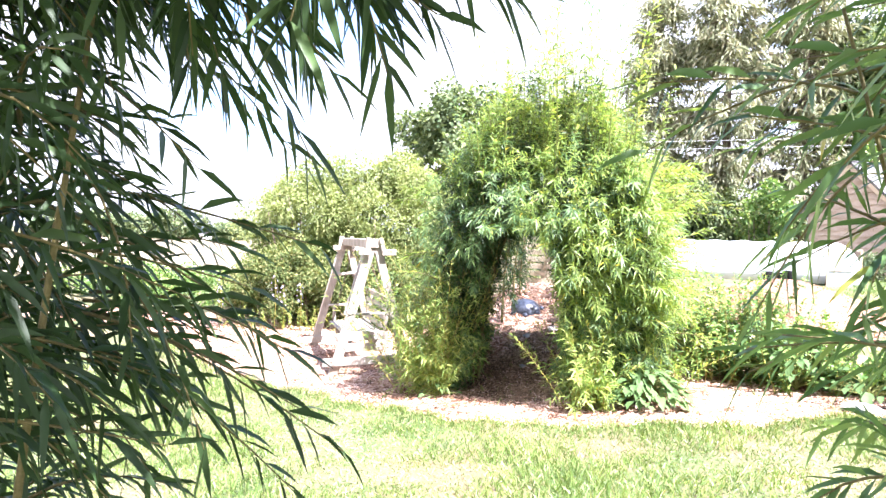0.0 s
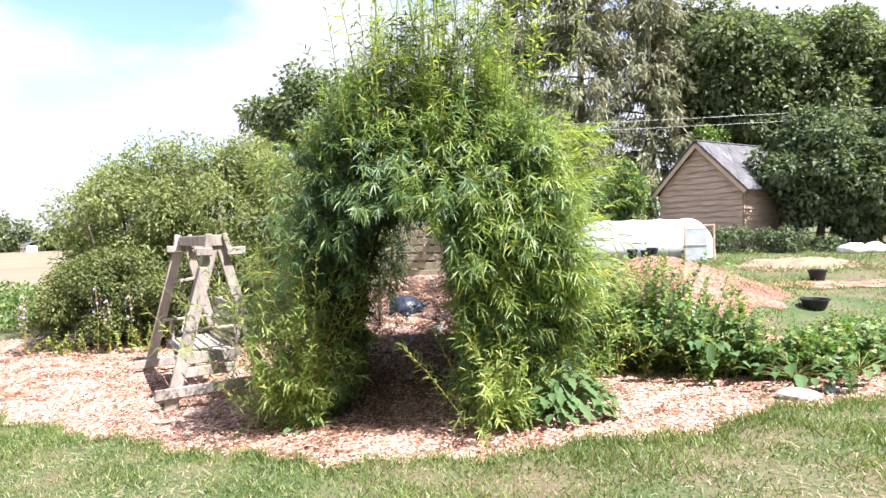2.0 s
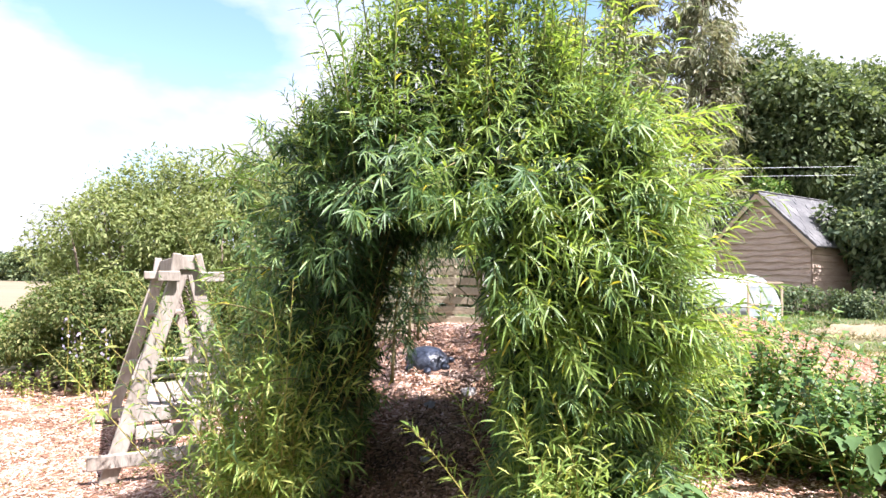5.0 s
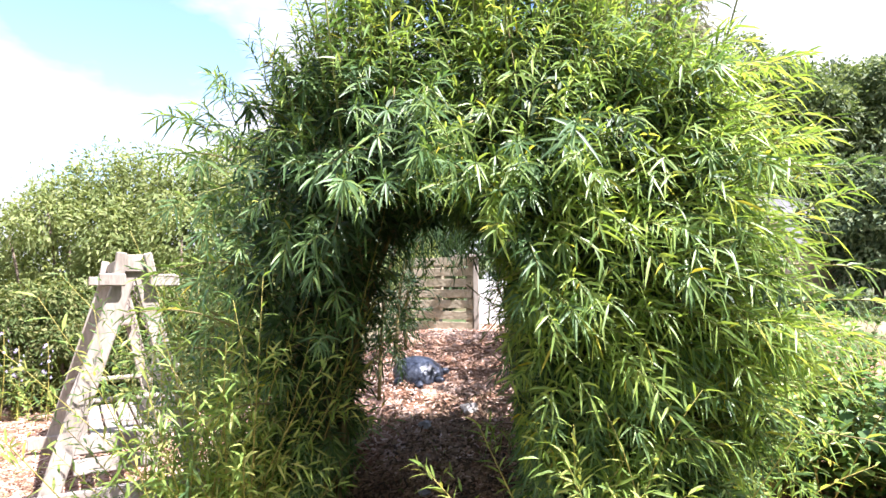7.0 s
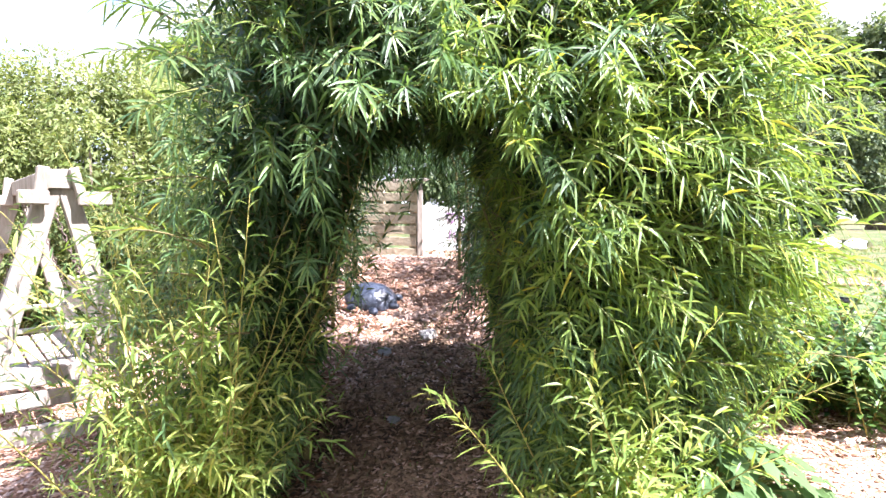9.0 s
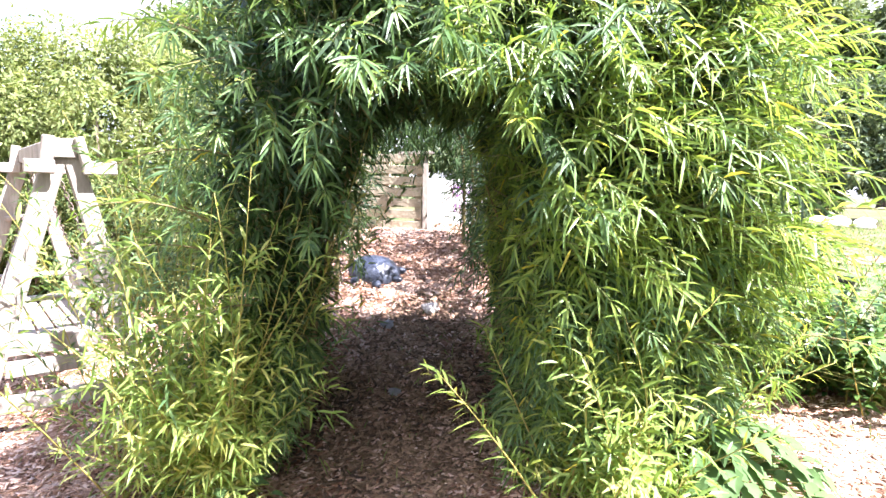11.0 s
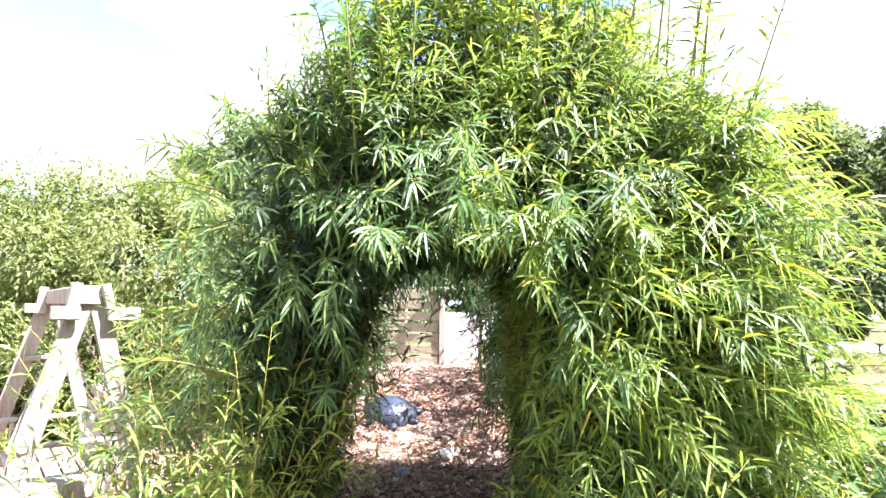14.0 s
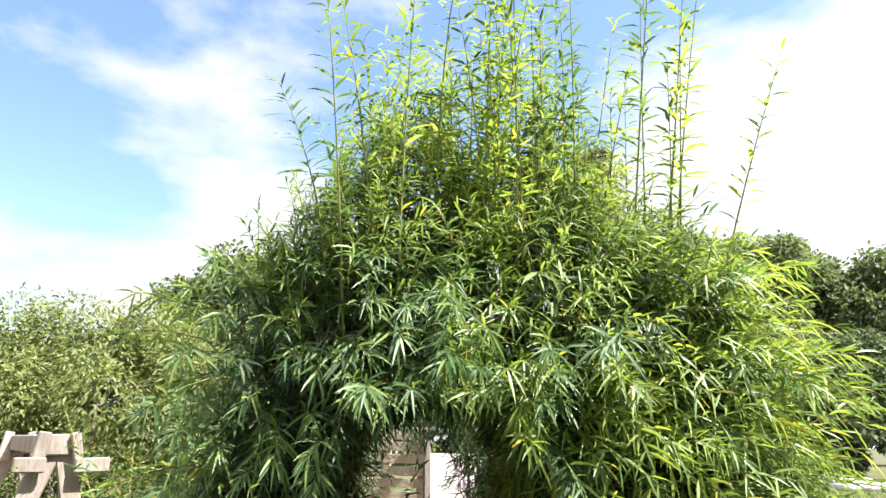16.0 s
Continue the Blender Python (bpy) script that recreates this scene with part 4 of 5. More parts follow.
conifer(4.9, 22.5, 13.0, 3.0, 21, "tall brownish-green conifer with drooping sprays")
conifer(7.9, 22.8, 13.4, 3.1, 22, "tall brownish-green conifer with drooping sprays")
conifer(2.2, 23.5, 11.8, 2.8, 23, "tall brownish-green conifer behind the willow")
bush("shrub", "mixed dark green shrubs below the conifers", np.concatenate([clumps((5.6, 20.5, 2.2), (2.2, 1.0, 2.2), 60, 0.55, 31), clumps((2.5, 20.5, 2.2), (2.2, 1.0, 2.0), 50, 0.55, 32), clumps((-1.5, 19.5, 1.6), (2.5, 1.0, 1.6), 40, 0.5, 33)]), 36000, 0.2, OAK_LEAF)
bush("shrub", "pale green climbing shrub beside the shed", clumps((5.9, 18.6, 2.6), (0.8, 0.7, 1.5), 26, 0.34, 34), 5000, 0.15, WEED_LEAF)
bush("shrub", "low leafy green bushes along the shed's foot", np.concatenate([clumps((8.6, 14.9, 1.0), (1.1, 0.5, 0.55), 26, 0.22, 35), clumps((10.6, 14.6, 1.0), (1.5, 0.5, 0.5), 26, 0.24, 36)]), 5500, 0.11, ELDER_LEAF)
bush("shrub", "nettles and wild plants beside the field", np.concatenate([clumps((-9.3, 6.4, 0.4), (2.2, 1.1, 0.6), 50, 0.28, 37), clumps((-12.5, 7.2, 0.4), (2.2, 1.2, 0.6), 40, 0.3, 38)]), 14000, 0.085, WEED_LEAF)
bush("shrub", "slim ivy-clad bush rising behind the shed", clumps((9.9, 21.2, 4.4), (0.55, 0.5, 1.5), 26, 0.34, 39), 4500, 0.16, WEED_LEAF)
# far trees over the field
for fx, fy, fr, fh, sd_ in ((-112, 132, 9, 8.5, 41), (-126, 134, 8, 7, 42), (-142, 136, 11, 7.5, 43), (-101, 138, 5, 4, 44), (-160, 138, 11, 7, 45)):
    tree("tree", "distant dark field tree beyond the stubble", fx, fy, fh * 0.6, clumps((fx, fy, fh * 0.42 - 0.4), (fr, 4, fh * 0.52), 60, 1.7, sd_), 5000, 0.8, OAK_LEAF, 0.6)


def far_house(x, y):
    """A small pale house across the field: walls with a pitched roof, a door and two windows."""
    root = tagged(empty("house", x, y, gz(x, y) - 0.1), "tiny pale house far across the field", "house")
    root.rotation_euler = (0, 0, radians(-32))
    part("wall", beam_bm((-1.7, 0, 0.8), (1.7, 0, 0.8), 2.2, 1.6, (0, 0, 1), 0.02), WHITEPAINT, root)
    for sgn in (-1, 1):
        part("roof", beam_bm((-1.8, sgn * 0.6, 1.95), (1.8, sgn * 0.6, 1.95), 1.6, 0.08, (0, sgn * 0.65, 1), 0.01), SLATE, root)
    part("door", beam_bm((-0.3, -1.12, 0.6), (0.3, -1.12, 0.6), 0.06, 1.2, (0, 0, 1), 0.01), BARGE, root)
    for wx in (-1.0, 1.0):
        part("window", beam_bm((wx - 0.3, -1.12, 0.9), (wx + 0.3, -1.12, 0.9), 0.06, 0.6, (0, 0, 1), 0.01), BLACKPL, root)


far_house(-101.5, 128.0)
hx = np.linspace(-2600, -400, 60)
hill_v, hq = [], []
for i, x in enumerate(hx):
    hill_v += [(x, 2400, -20), (x, 2400, 26 + 12 * math.sin(i * 0.21) + 4 * math.sin(i * 0.9)), (x, 3000, -20)]
for i in range(len(hx) - 1):
    a = 3 * i
    hq += [a, a + 3, a + 4, a + 1, a + 1, a + 4, a + 5, a + 2]
tagged(mesh_np("backdrop", hill_v, hq, np.full(len(hq) // 4, 4), HILL, smooth=True), "low hills on the horizon, coloured blue for haze", "hills", kind="structure")

# ---- willow by the start of the path ----


def start_willow(name, label, boxes, lens, counts, per_shoot, leaf):
    root = tagged(empty(name), label, "willow")
    chunks_l = []
    for (lo, hi, way), ln0, c in zip(boxes, lens, counts):
        p = RNG.uniform(lo, hi, (c, 3))
        d = unit(np.asarray(way, float) + RNG.normal(0, 0.35, (c, 3)))
        ln = RNG.uniform(0.6, 1.1, c) * ln0
        bend = np.stack([RNG.normal(0, 0.06, c), RNG.normal(0, 0.06, c), -RNG.uniform(0.1, 0.45, c) * ln0], -1)
        # only the unseen canopy added for shade has this many shoots
        if c > 400:
            mesh_np("shade_canopy_twigs", *tube_arrays(shoot_points(p, d, ln, bend, 6), np.linspace(0.005, 0.0013, 6)[None], 3), ROD, root)["kind"] = "stuff"
        else:
            for row in shoot_points(p, d, ln, bend, 6):
                mesh_np("shoot", *tube_arrays(row[None], np.linspace(0.005, 0.0013, 6)[None], 4), ROD, root)
        chunks_l.append(shoot_leaves(p, d, ln, bend, per_shoot, 0.125, 0.02 if c > 400 else 0.0175, droop=0.35, shape="slim" if c > 400 else "long"))
    mesh_np("foliage", *join(chunks_l), leaf, root)["kind"] = "stuff"
    return root


def start_stems(root, rows):
    for x, y, tx, ty, tz, r in rows:
        u = np.linspace(0, 1, 9)
        pts = np.stack([x + (tx - x) * u ** 1.4, y + (ty - y) * u ** 1.4, gz(x, y) - 0.04 + (tz - gz(x, y)) * u], -1)
        mesh_np("stem", *tube_arrays(pts[None], np.linspace(r, r * 0.35, 9)[None], 6), ROD, root)


# overhung leaves here get their shade from the darker leaf colour
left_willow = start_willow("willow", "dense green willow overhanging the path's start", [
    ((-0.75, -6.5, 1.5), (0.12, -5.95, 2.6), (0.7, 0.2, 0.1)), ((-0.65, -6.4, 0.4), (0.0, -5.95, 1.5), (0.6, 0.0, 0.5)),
    # second box below: out-of-view canopy, added to shade the hanging shoots
    ((-0.4, -6.4, 2.45), (0.6, -6.05, 3.0), (0.4, 0.1, -0.15)), ((-0.8, -8.4, 2.85), (2.9, -5.7, 3.5), (0.0, 0.2, 0.5)), ((0.5, -6.35, 2.35), (0.95, -6.1, 2.55), (0.3, -0.1, -0.35))], [0.52, 0.5, 0.45, 0.5, 0.3], [170, 32, 180, 1700, 18], 20, WILLOW_SHADED)
start_stems(left_willow, [(0.1, -6.3, 0.35, -6.2, 2.6, 0.011), (-0.05, -6.2, -0.1, -6.2, 2.7, 0.013), (-0.25, -6.4, 0.1, -6.5, 2.8, 0.013), (0.0, -6.45, 0.4, -6.8, 2.9, 0.012), (-0.4, -6.1, -0.3, -6.2, 2.6, 0.012)])
right_willow = start_willow("willow", "open green willow shoots beside the path's start", [
    ((1.8, -6.2, 0.5), (2.3, -5.5, 1.6), (-0.45, 0.1, 0.35)), ((1.8, -6.2, 1.6), (2.3, -5.5, 2.7), (-0.45, 0.1, 0.2))], [0.45, 0.5], [30, 46], 17, WILLOW)
start_stems(right_willow, [(2.0, -5.75, 1.62, -5.85, 2.3, 0.009), (2.05, -6.0, 1.8, -6.0, 2.6, 0.010), (2.3, -5.9, 2.1, -6.1, 2.8, 0.012)])

# ---- beyond the arch: turtle, stones, pallets, board ----


def turtle_shell():
    """A low domed shell with raised plates and a scalloped rim."""
    bm = bmesh.new()
    bmesh.ops.create_uvsphere(bm, u_segments=36, v_segments=18, radius=1.0)
    bmesh.ops.delete(bm, geom=[v for v in bm.verts if v.co.z < -0.12], context="VERTS")
    for v in bm.verts:
        a = math.atan2(v.co.y, v.co.x)
        rim = max(0.0, 1 - v.co.z * 1.6)
        k = 1 + 0.07 * rim * math.cos(9 * a) + 0.03 * math.cos(6 * a) * (1 - rim)
        groove = 0.05 * (0.5 + 0.5 * math.cos(12 * v.co.z)) * (v.co.z > 0.1)
        v.co.x, v.co.y = v.co.x * k * 0.225, v.co.y * k * 0.18
        v.co.z = v.co.z * 0.15 * (1 - groove) - 0.02 * rim * (0.5 + 0.5 * math.cos(9 * a))
    x, y = -0.16, 1.66
    root = tagged(empty("stone_turtle", x, y, gz(x, y) - 0.005), "dark blue-grey glazed turtle shell lying on wood chips", "garden ornament")
    root.rotation_euler = (radians(18), radians(6), radians(-25))
    part("shell", bm, SHELL, root, smooth=True)
    for k in range(4):
        b2 = bmesh.new()
        bmesh.ops.create_icosphere(b2, subdivisions=2, radius=1.0)
        a = radians((-75, -25, 25, 70)[k])
        bmesh.ops.scale(b2, vec=(0.055, 0.038, 0.03), verts=b2.verts[:])
        bmesh.ops.rotate(b2, matrix=Matrix.Rotation(a - 0.4, 3, "Z"), verts=b2.verts[:])
        bmesh.ops.translate(b2, vec=(0.215 * math.cos(a - 0.6), 0.19 * math.sin(a - 0.6), 0.012), verts=b2.verts[:])
        part("foot", b2, SHELL, root, smooth=True)


turtle_shell()


def stone(x, y, r, mat, label, seed, flat=0.55):
    bm = bmesh.new()
    bmesh.ops.create_icosphere(bm, subdivisions=3, radius=1.0)
    for v in bm.verts:
        n = noise.noise(v.co * 1.3 + Vector((seed, 0, 0))) * 0.35 + noise.noise(v.co * 3 + Vector((0, seed, 0))) * 0.1
        v.co = v.co * (1 + n)
        v.co.z *= flat
    bmesh.ops.scale(bm, vec=(r, r * 0.75, r), verts=bm.verts[:])
    ob = part("stone", bm, mat, None, smooth=False)
    ob.matrix_basis = pose(x, y, gz(x, y) + r * flat * 0.45, 0, 0, seed * 40)
    return tagged(ob, label, "stone")


stone(-0.02, 0.95, 0.06, STONE, "small grey stone half sunk in wood chips", 1)
stone(0.28, 1.15, 0.085, PALESTONE, "pale stone lying on wood chips", 2)
stone(0.05, 0.25, 0.05, STONE, "small grey stone half sunk in wood chips", 3)
stone(3.18, -0.95, 0.15, PALESTONE, "flat pale stone at the path's end", 4, 0.4)
stone(3.45, -0.87, 0.07, STONE, "small dark stone at the path's end", 5)


def pallet(x, y, rz, w, h, label, lean=4):
    """A pallet stood on end: boards front and back on three bearers."""
    z = gz(x, y)
    root = tagged(empty("pallet", x, y, z + 0.0), label, "pallet")
    root.rotation_euler = (radians(-lean), 0, radians(rz))
    nb = 7
    for k in range(nb):
        zz = 0.045 + (h - 0.09) * k / (nb - 1)
        g = np.random.default_rng(int(100 * x + k + 500))
        part("board", beam_bm((-w / 2 + g.normal(0, 0.006), -0.052, zz), (w / 2 + g.normal(0, 0.006), -0.052, zz + g.normal(0, 0.004)), 0.018, 0.088, (0, 0, 1), 0.003, wobble=0.003), PALLET, root)
        if k % 3 == 0:
            part("board", beam_bm((-w / 2, 0.052, zz), (w / 2, 0.052, zz), 0.018, 0.088, (0, 0, 1), 0.003), PALLET, root)
    for xx in (-w / 2 + 0.045, 0, w / 2 - 0.045):
        part("bearer", beam_bm((xx, 0, 0.0), (xx, 0, h), 0.075, 0.085, (1, 0, 0), 0.004, wobble=0.003), PALLET, root)
    return root


pallet(-0.17, 3.50, -22, 0.9, 0.80, "weathered wooden pallet stood upright on the mound")
pallet(-0.98, 3.60, 12, 0.8, 0.78, "pale weathered pallet standing beside another")
post = part("post", beam_bm((0.275, 3.30, gz(0.275, 3.3) - 0.05), (0.262, 3.32, 1.86), 0.06, 0.075, (0, 1, 0), 0.005, wobble=0.004), WEATHERED)
tagged(post, "bleached timber post at the pallet's end", "post")
cap = part("rail", beam_bm((-0.02, 3.30, 1.865), (0.36, 3.30, 1.885), 0.09, 0.03, (0, 0, 1), 0.004), WEATHERED)
tagged(cap, "short weathered rail resting on the post", "rail")


def painted_board():
    x, y = 0.98, 4.3
    z = gz(x, y)
    root = tagged(empty("painted_board", x, y, z), "white painted board with purple heart and scrawls", "sign board")
    w, h = 1.55, 0.56
    panel = part("panel", beam_bm((-w / 2, 0, h / 2 + 0.05), (w / 2, 0, h / 2 + 0.05), 0.018, h, (0, 0, 1), 0.003), WHITEPAINT, root)
    for xx in (-w / 2 + 0.1, w / 2 - 0.1):
        part("stake", beam_bm((xx, 0.04, -0.1), (xx, 0.04, h), 0.04, 0.04, (1, 0, 0), 0.003), WEATHERED, root)
    t = np.linspace(0, 2 * np.pi, 25)
    hx_ = 0.0042 * 16 * np.sin(t) ** 3
    hz_ = 0.0042 * (13 * np.cos(t) - 5 * np.cos(2 * t) - 2 * np.cos(3 * t) - np.cos(4 * t))
    mesh_np("heart", *tube_arrays(np.stack([hx_ - 0.30, np.full(25, -0.012), hz_ + 0.47], -1)[None], 0.008, 5), PURPLE, panel)
    for k in range(7):
        xx = -0.17 + 0.085 * k + RNG.normal(0, 0.01)
        part("mark", beam_bm((xx, -0.012, 0.41), (xx + RNG.normal(0, 0.02), -0.012, 0.53), 0.006, 0.014, (1, 0, 0), 0.0), PURPLE, panel)
    for k in range(8):
        xx = -0.33 + 0.09 * k + RNG.normal(0, 0.01)
        part("mark", beam_bm((xx, -0.012, 0.20), (xx + RNG.normal(0, 0.03), -0.012, 0.31), 0.006, 0.012, (1, 0, 0), 0.0), PURPLE, panel)


painted_board()

# ---- shed ----


def shed():
    b = radians(50)
    gl = Vector((math.cos(b), -math.sin(b), 0))       # gable, left to right
    back = Vector((math.sin(b), math.cos(b), 0))
    c1 = Vector((9.18, 15.9, 0))
    W, L, e, ap, base = 3.15, 3.9, 2.9, 4.42, 0.75
    c0 = c1 - gl * W
    mid = (c0 + c1) / 2
    root = tagged(empty("shed", mid.x, mid.y, base), "timber shed clad in waney-edged larch boards", "shed")
    off = Matrix.Translation((-mid.x, -mid.y, -base))

    def hang(ob):
        ob.parent, ob.matrix_parent_inverse = root, off
        return ob

    def box_wall(name, p, q, z0, z1):
        return hang(part(name, beam_bm((p.x, p.y, (z0 + z1) / 2), (q.x, q.y, (z0 + z1) / 2), 0.08, z1 - z0, (0, 0, 1), 0.0), CLAD))

    # core walls
    bm = bmesh.new()
    ins = back * 0.05
    vs = [bm.verts.new(v) for v in ((*(c0 + ins).xy, base), (*(c1 + ins).xy, base), (*(c1 + ins).xy, e), (*(mid + ins).xy, ap - 0.05), (*(c0 + ins).xy, e))]
    f = bm.faces.new(vs)
    ex = bmesh.ops.extrude_face_region(bm, geom=[f])
    bmesh.ops.translate(bm, vec=back * 0.08, verts=[v for v in ex["geom"] if isinstance(v, bmesh.types.BMVert)])
    gable = hang(part("wall", bm, CLAD))
    side_in = gl * 0.06
    flank = box_wall("wall", c1 - side_in + back * 0.14, c1 - side_in + back * L, base, e)
    box_wall("wall", c0 + side_in + back * 0.14, c0 + side_in + back * L, base, e)
    box_wall("wall", c0 + back * L, c1 + back * L, base, e)
    # waney boards, each with a wavy lower edge
    g = np.random.default_rng(51)
    hgt = 0.2
    rows = int((ap - base) / hgt)
    for k in range(rows):
        z = base + hgt * k
        half = W / 2 if z + 0.02 < e else W / 2 * max(0.0, (ap - z - 0.02) / (ap - e))
        half2 = W / 2 if z + hgt < e else W / 2 * max(0.0, (ap - z - hgt) / (ap - e))
        if half < 0.12:
            continue
        n = 15
        vt, lo = [], []
        ph = g.uniform(0, 6, 3)
        for i in range(n):
            s = -1 + 2 * i / (n - 1)
            wz = 0.022 * math.sin(3.1 * s * half + ph[0]) + 0.014 * math.sin(8.3 * s * half + ph[1])
            pb, pt_ = mid + gl * s * half, mid + gl * s * max(half2, 0.02)
            lo.append((pb - back * 0.075, z - 0.045 + wz))
            vt.append((pt_ - back * 0.004, z + hgt))
        bm = bmesh.new()
        fr = [[bm.verts.new((*p.xy, zz)) for p, zz in rowp] for rowp in (lo, vt)]
        bk = [[bm.verts.new((*(p + back * 0.05).xy, zz)) for p, zz in rowp] for rowp in (lo, vt)]
        for i in range(n - 1):
            bm.faces.new((fr[0][i], fr[0][i + 1], fr[1][i + 1], fr[1][i]))
            bm.faces.new((bk[0][i + 1], bk[0][i], bk[1][i], bk[1][i + 1]))
            bm.faces.new((bk[0][i], bk[0][i + 1], fr[0][i + 1], fr[0][i]))
        part("board", bm, CLAD, gable)
    for k in range(int((e - base) / hgt)):
        z = base + hgt * k + 0.09
        p, q = c1 + gl * 0.004 + back * 0.02, c1 + gl * 0.004 + back * L
        part("board", beam_bm((p.x, p.y, z), (q.x, q.y, z), 0.028, 0.215, (gl.x * -0.12, gl.y * -0.12, 1), 0.004, wobble=0.012), CLAD, flank)
    # barge boards, roof slopes with courses of shingles
    for sgn, c in ((-1, c0), (1, c1)):
        o = gl * (0.22 * sgn)
        drop = 0.22 * (ap - e) / (W / 2)
        p0, p1 = c + o - back * 0.22, mid - back * 0.22
        hang(part("barge_board", beam_bm((p0.x, p0.y, e - drop + 0.02), (p1.x, p1.y, ap + 0.02), 0.035, 0.17, (0, 0, 1), 0.004), BARGE))
        slope = Vector((*(mid - c).xy, 0)) - o
        run = slope.length
        rise = ap - e + drop
        up_ = Vector((slope.x, slope.y, rise)).normalized()
        nrm = up_.cross(back).normalized()
        nrm = nrm if nrm.z > 0 else -nrm
        e0 = Vector((*(c + o - back * 0.26).xy, e - drop)) + nrm * 0.11
        full = math.hypot(run, rise)
        under = beam_bm(e0 + up_ * full / 2 - nrm * 0.03, e0 + up_ * full / 2 - nrm * 0.03 + back * (L + 0.5), full, 0.03, nrm, 0.0)
        slope_roof = hang(part("roof", under, SLATE))
        courses = 11
        for k in range(courses):
            d0 = full * k / courses
            xpos = RNG.uniform(-0.15, 0.0)
            while xpos < L + 0.5:
                wd = RNG.uniform(0.22, 0.36)
                a0, a1 = max(xpos, 0), min(xpos + wd - 0.012, L + 0.5)
                if a1 - a0 > 0.04:
                    m0 = e0 + up_ * (d0 + full / courses * 0.55) + nrm * (0.012 + RNG.uniform(0, 0.012))
                    tilt = (nrm + up_ * -0.07).normalized()
                    bmx = beam_bm(m0 + back * a0, m0 + back * a1, full / courses * 1.12, 0.012, tilt, 0.0)
                    part("shingle", bmx, SLATE, slope_roof)
                xpos += wd
        if sgn > 0:
            rp = mid - back * 0.26
            hang(part("ridge", beam_bm((rp.x, rp.y, ap + 0.15), (*(rp + back * (L + 0.5)).xy, ap + 0.15), 0.2, 0.05, (0, 0, 1), 0.015), SLATE))


shed()

# ---- polytunnel ----


def polytunnel():
    d = Vector((0.985, -0.17, 0))
    s_ = Vector((0.17, 0.985, 0))
    c = Vector((6.62, 14.3, 0))
    base = gz(6.0, 14.2)
    R, H, L = 0.95, 1.2, 4.6
    root = tagged(empty("polytunnel", c.x, c.y, base), "low white polythene tunnel with a timber end frame", "polytunnel")
    off = Matrix.Translation((-c.x, -c.y, -base))

    def hang(ob):
        ob.parent, ob.matrix_parent_inverse = root, off
        return ob

    na, nl = 18, 24
    v = []
    for i in range(nl):
        a0 = -L * i / (nl - 1)
        sag = 0.035 * abs(math.sin(math.pi * i / 4))
        for j in range(na):
            th = math.pi * j / (na - 1)
            r = 1 - sag * math.sin(th)
            p = c + d * (a0 + 0.25) + s_ * (R * r * -math.cos(th))
            v.append((p.x, p.y, base - 0.02 + H * r * math.sin(th) ** 0.8))
    q = [k for i in range(nl - 1) for j in range(na - 1) for k in (i * na + j, (i + 1) * na + j, (i + 1) * na + j + 1, i * na + j + 1)]
    skin = mesh_np("cover", v, q, np.full(len(q) // 4, 4), FILM, smooth=True)
    md = skin.modifiers.new("thickness", "SOLIDIFY")
    md.thickness = 0.006
    hang(skin)
    # rounded end sheet
    v2, q2 = [], []
    for i in range(8):
        f = i / 7
        for j in range(na):
            th = math.pi * j / (na - 1)
            k = math.cos(f * math.pi / 2 * 0.97)
            p = c + d * (0.25 + 0.8 * math.sin(f * math.pi / 2)) + s_ * (R * k * -math.cos(th))
            v2.append((p.x, p.y, base - 0.02 + H * (0.25 + 0.75 * k) * (math.sin(th) ** 0.8) * (k ** 0.3)))
    q2 = [k for i in range(7) for j in range(na - 1) for k in (i * na + j, i * na + j + 1, (i + 1) * na + j + 1, (i + 1) * na + j)]
    hang(mesh_np("end_sheet", v2, q2, np.full(len(q2) // 4, 4), CLEARFILM, smooth=True))
    fr = Vector((6.45, 13.05, 0))
    fd = Vector((1.0, 0.04, 0))
    z0 = gz(6.8, 13.1)
    for a in (0.0, 0.83):
        p = fr + fd * a
        hang(part("frame_post", beam_bm((p.x, p.y, z0 - 0.1), (p.x, p.y, z0 + 1.0), 0.05, 0.05, (1, 0, 0), 0.004), BARGE))
    p, q_ = fr - fd * 0.45, fr + fd * 0.86
    hang(part("frame_rail", beam_bm((p.x, p.y, z0 + 1.02), (q_.x, q_.y, z0 + 1.02), 0.05, 0.045, (0, 0, 1), 0.004), BARGE))
    hang(part("frame_rail", beam_bm((fr.x + 0.03, fr.y, z0 + 0.45), (q_.x - 0.06, q_.y, z0 + 0.44), 0.03, 0.03, (0, 0, 1), 0.003), BARGE))
    pane = part("film_pane", beam_bm((fr.x + 0.03, fr.y + 0.01, z0 + 0.45), (fr.x + 0.62, fr.y + 0.03, z0 + 0.45), 0.004, 0.95, (0, 0, 1), 0.0), CLEARFILM)
    hang(pane)


polytunnel()


def plant_pot(x, y, r, h):
    bm = bmesh.new()
    rings = [(r * 0.7, 0), (r * 0.92, h * 0.85), (r, h * 0.85), (r, h), (r * 0.9, h), (r * 0.66, 0.03)]
    loops_ = []
    for rr, z in rings:
        loops_.append([bm.verts.new((rr * math.cos(t), rr * math.sin(t), z)) for t in np.linspace(0, 2 * math.pi, 21)[:-1]])
    for a, b in zip(loops_, loops_[1:]):
        for i in range(20):
            bm.faces.new((a[i], a[(i + 1) % 20], b[(i + 1) % 20], b[i]))
    bm.faces.new(loops_[0])
    bm.faces.new(loops_[-1])
    ob = part("plant_pot", bm, BLACKPL, None, smooth=False)
    ob.matrix_basis = pose(x, y, gz(x, y))
    return ob


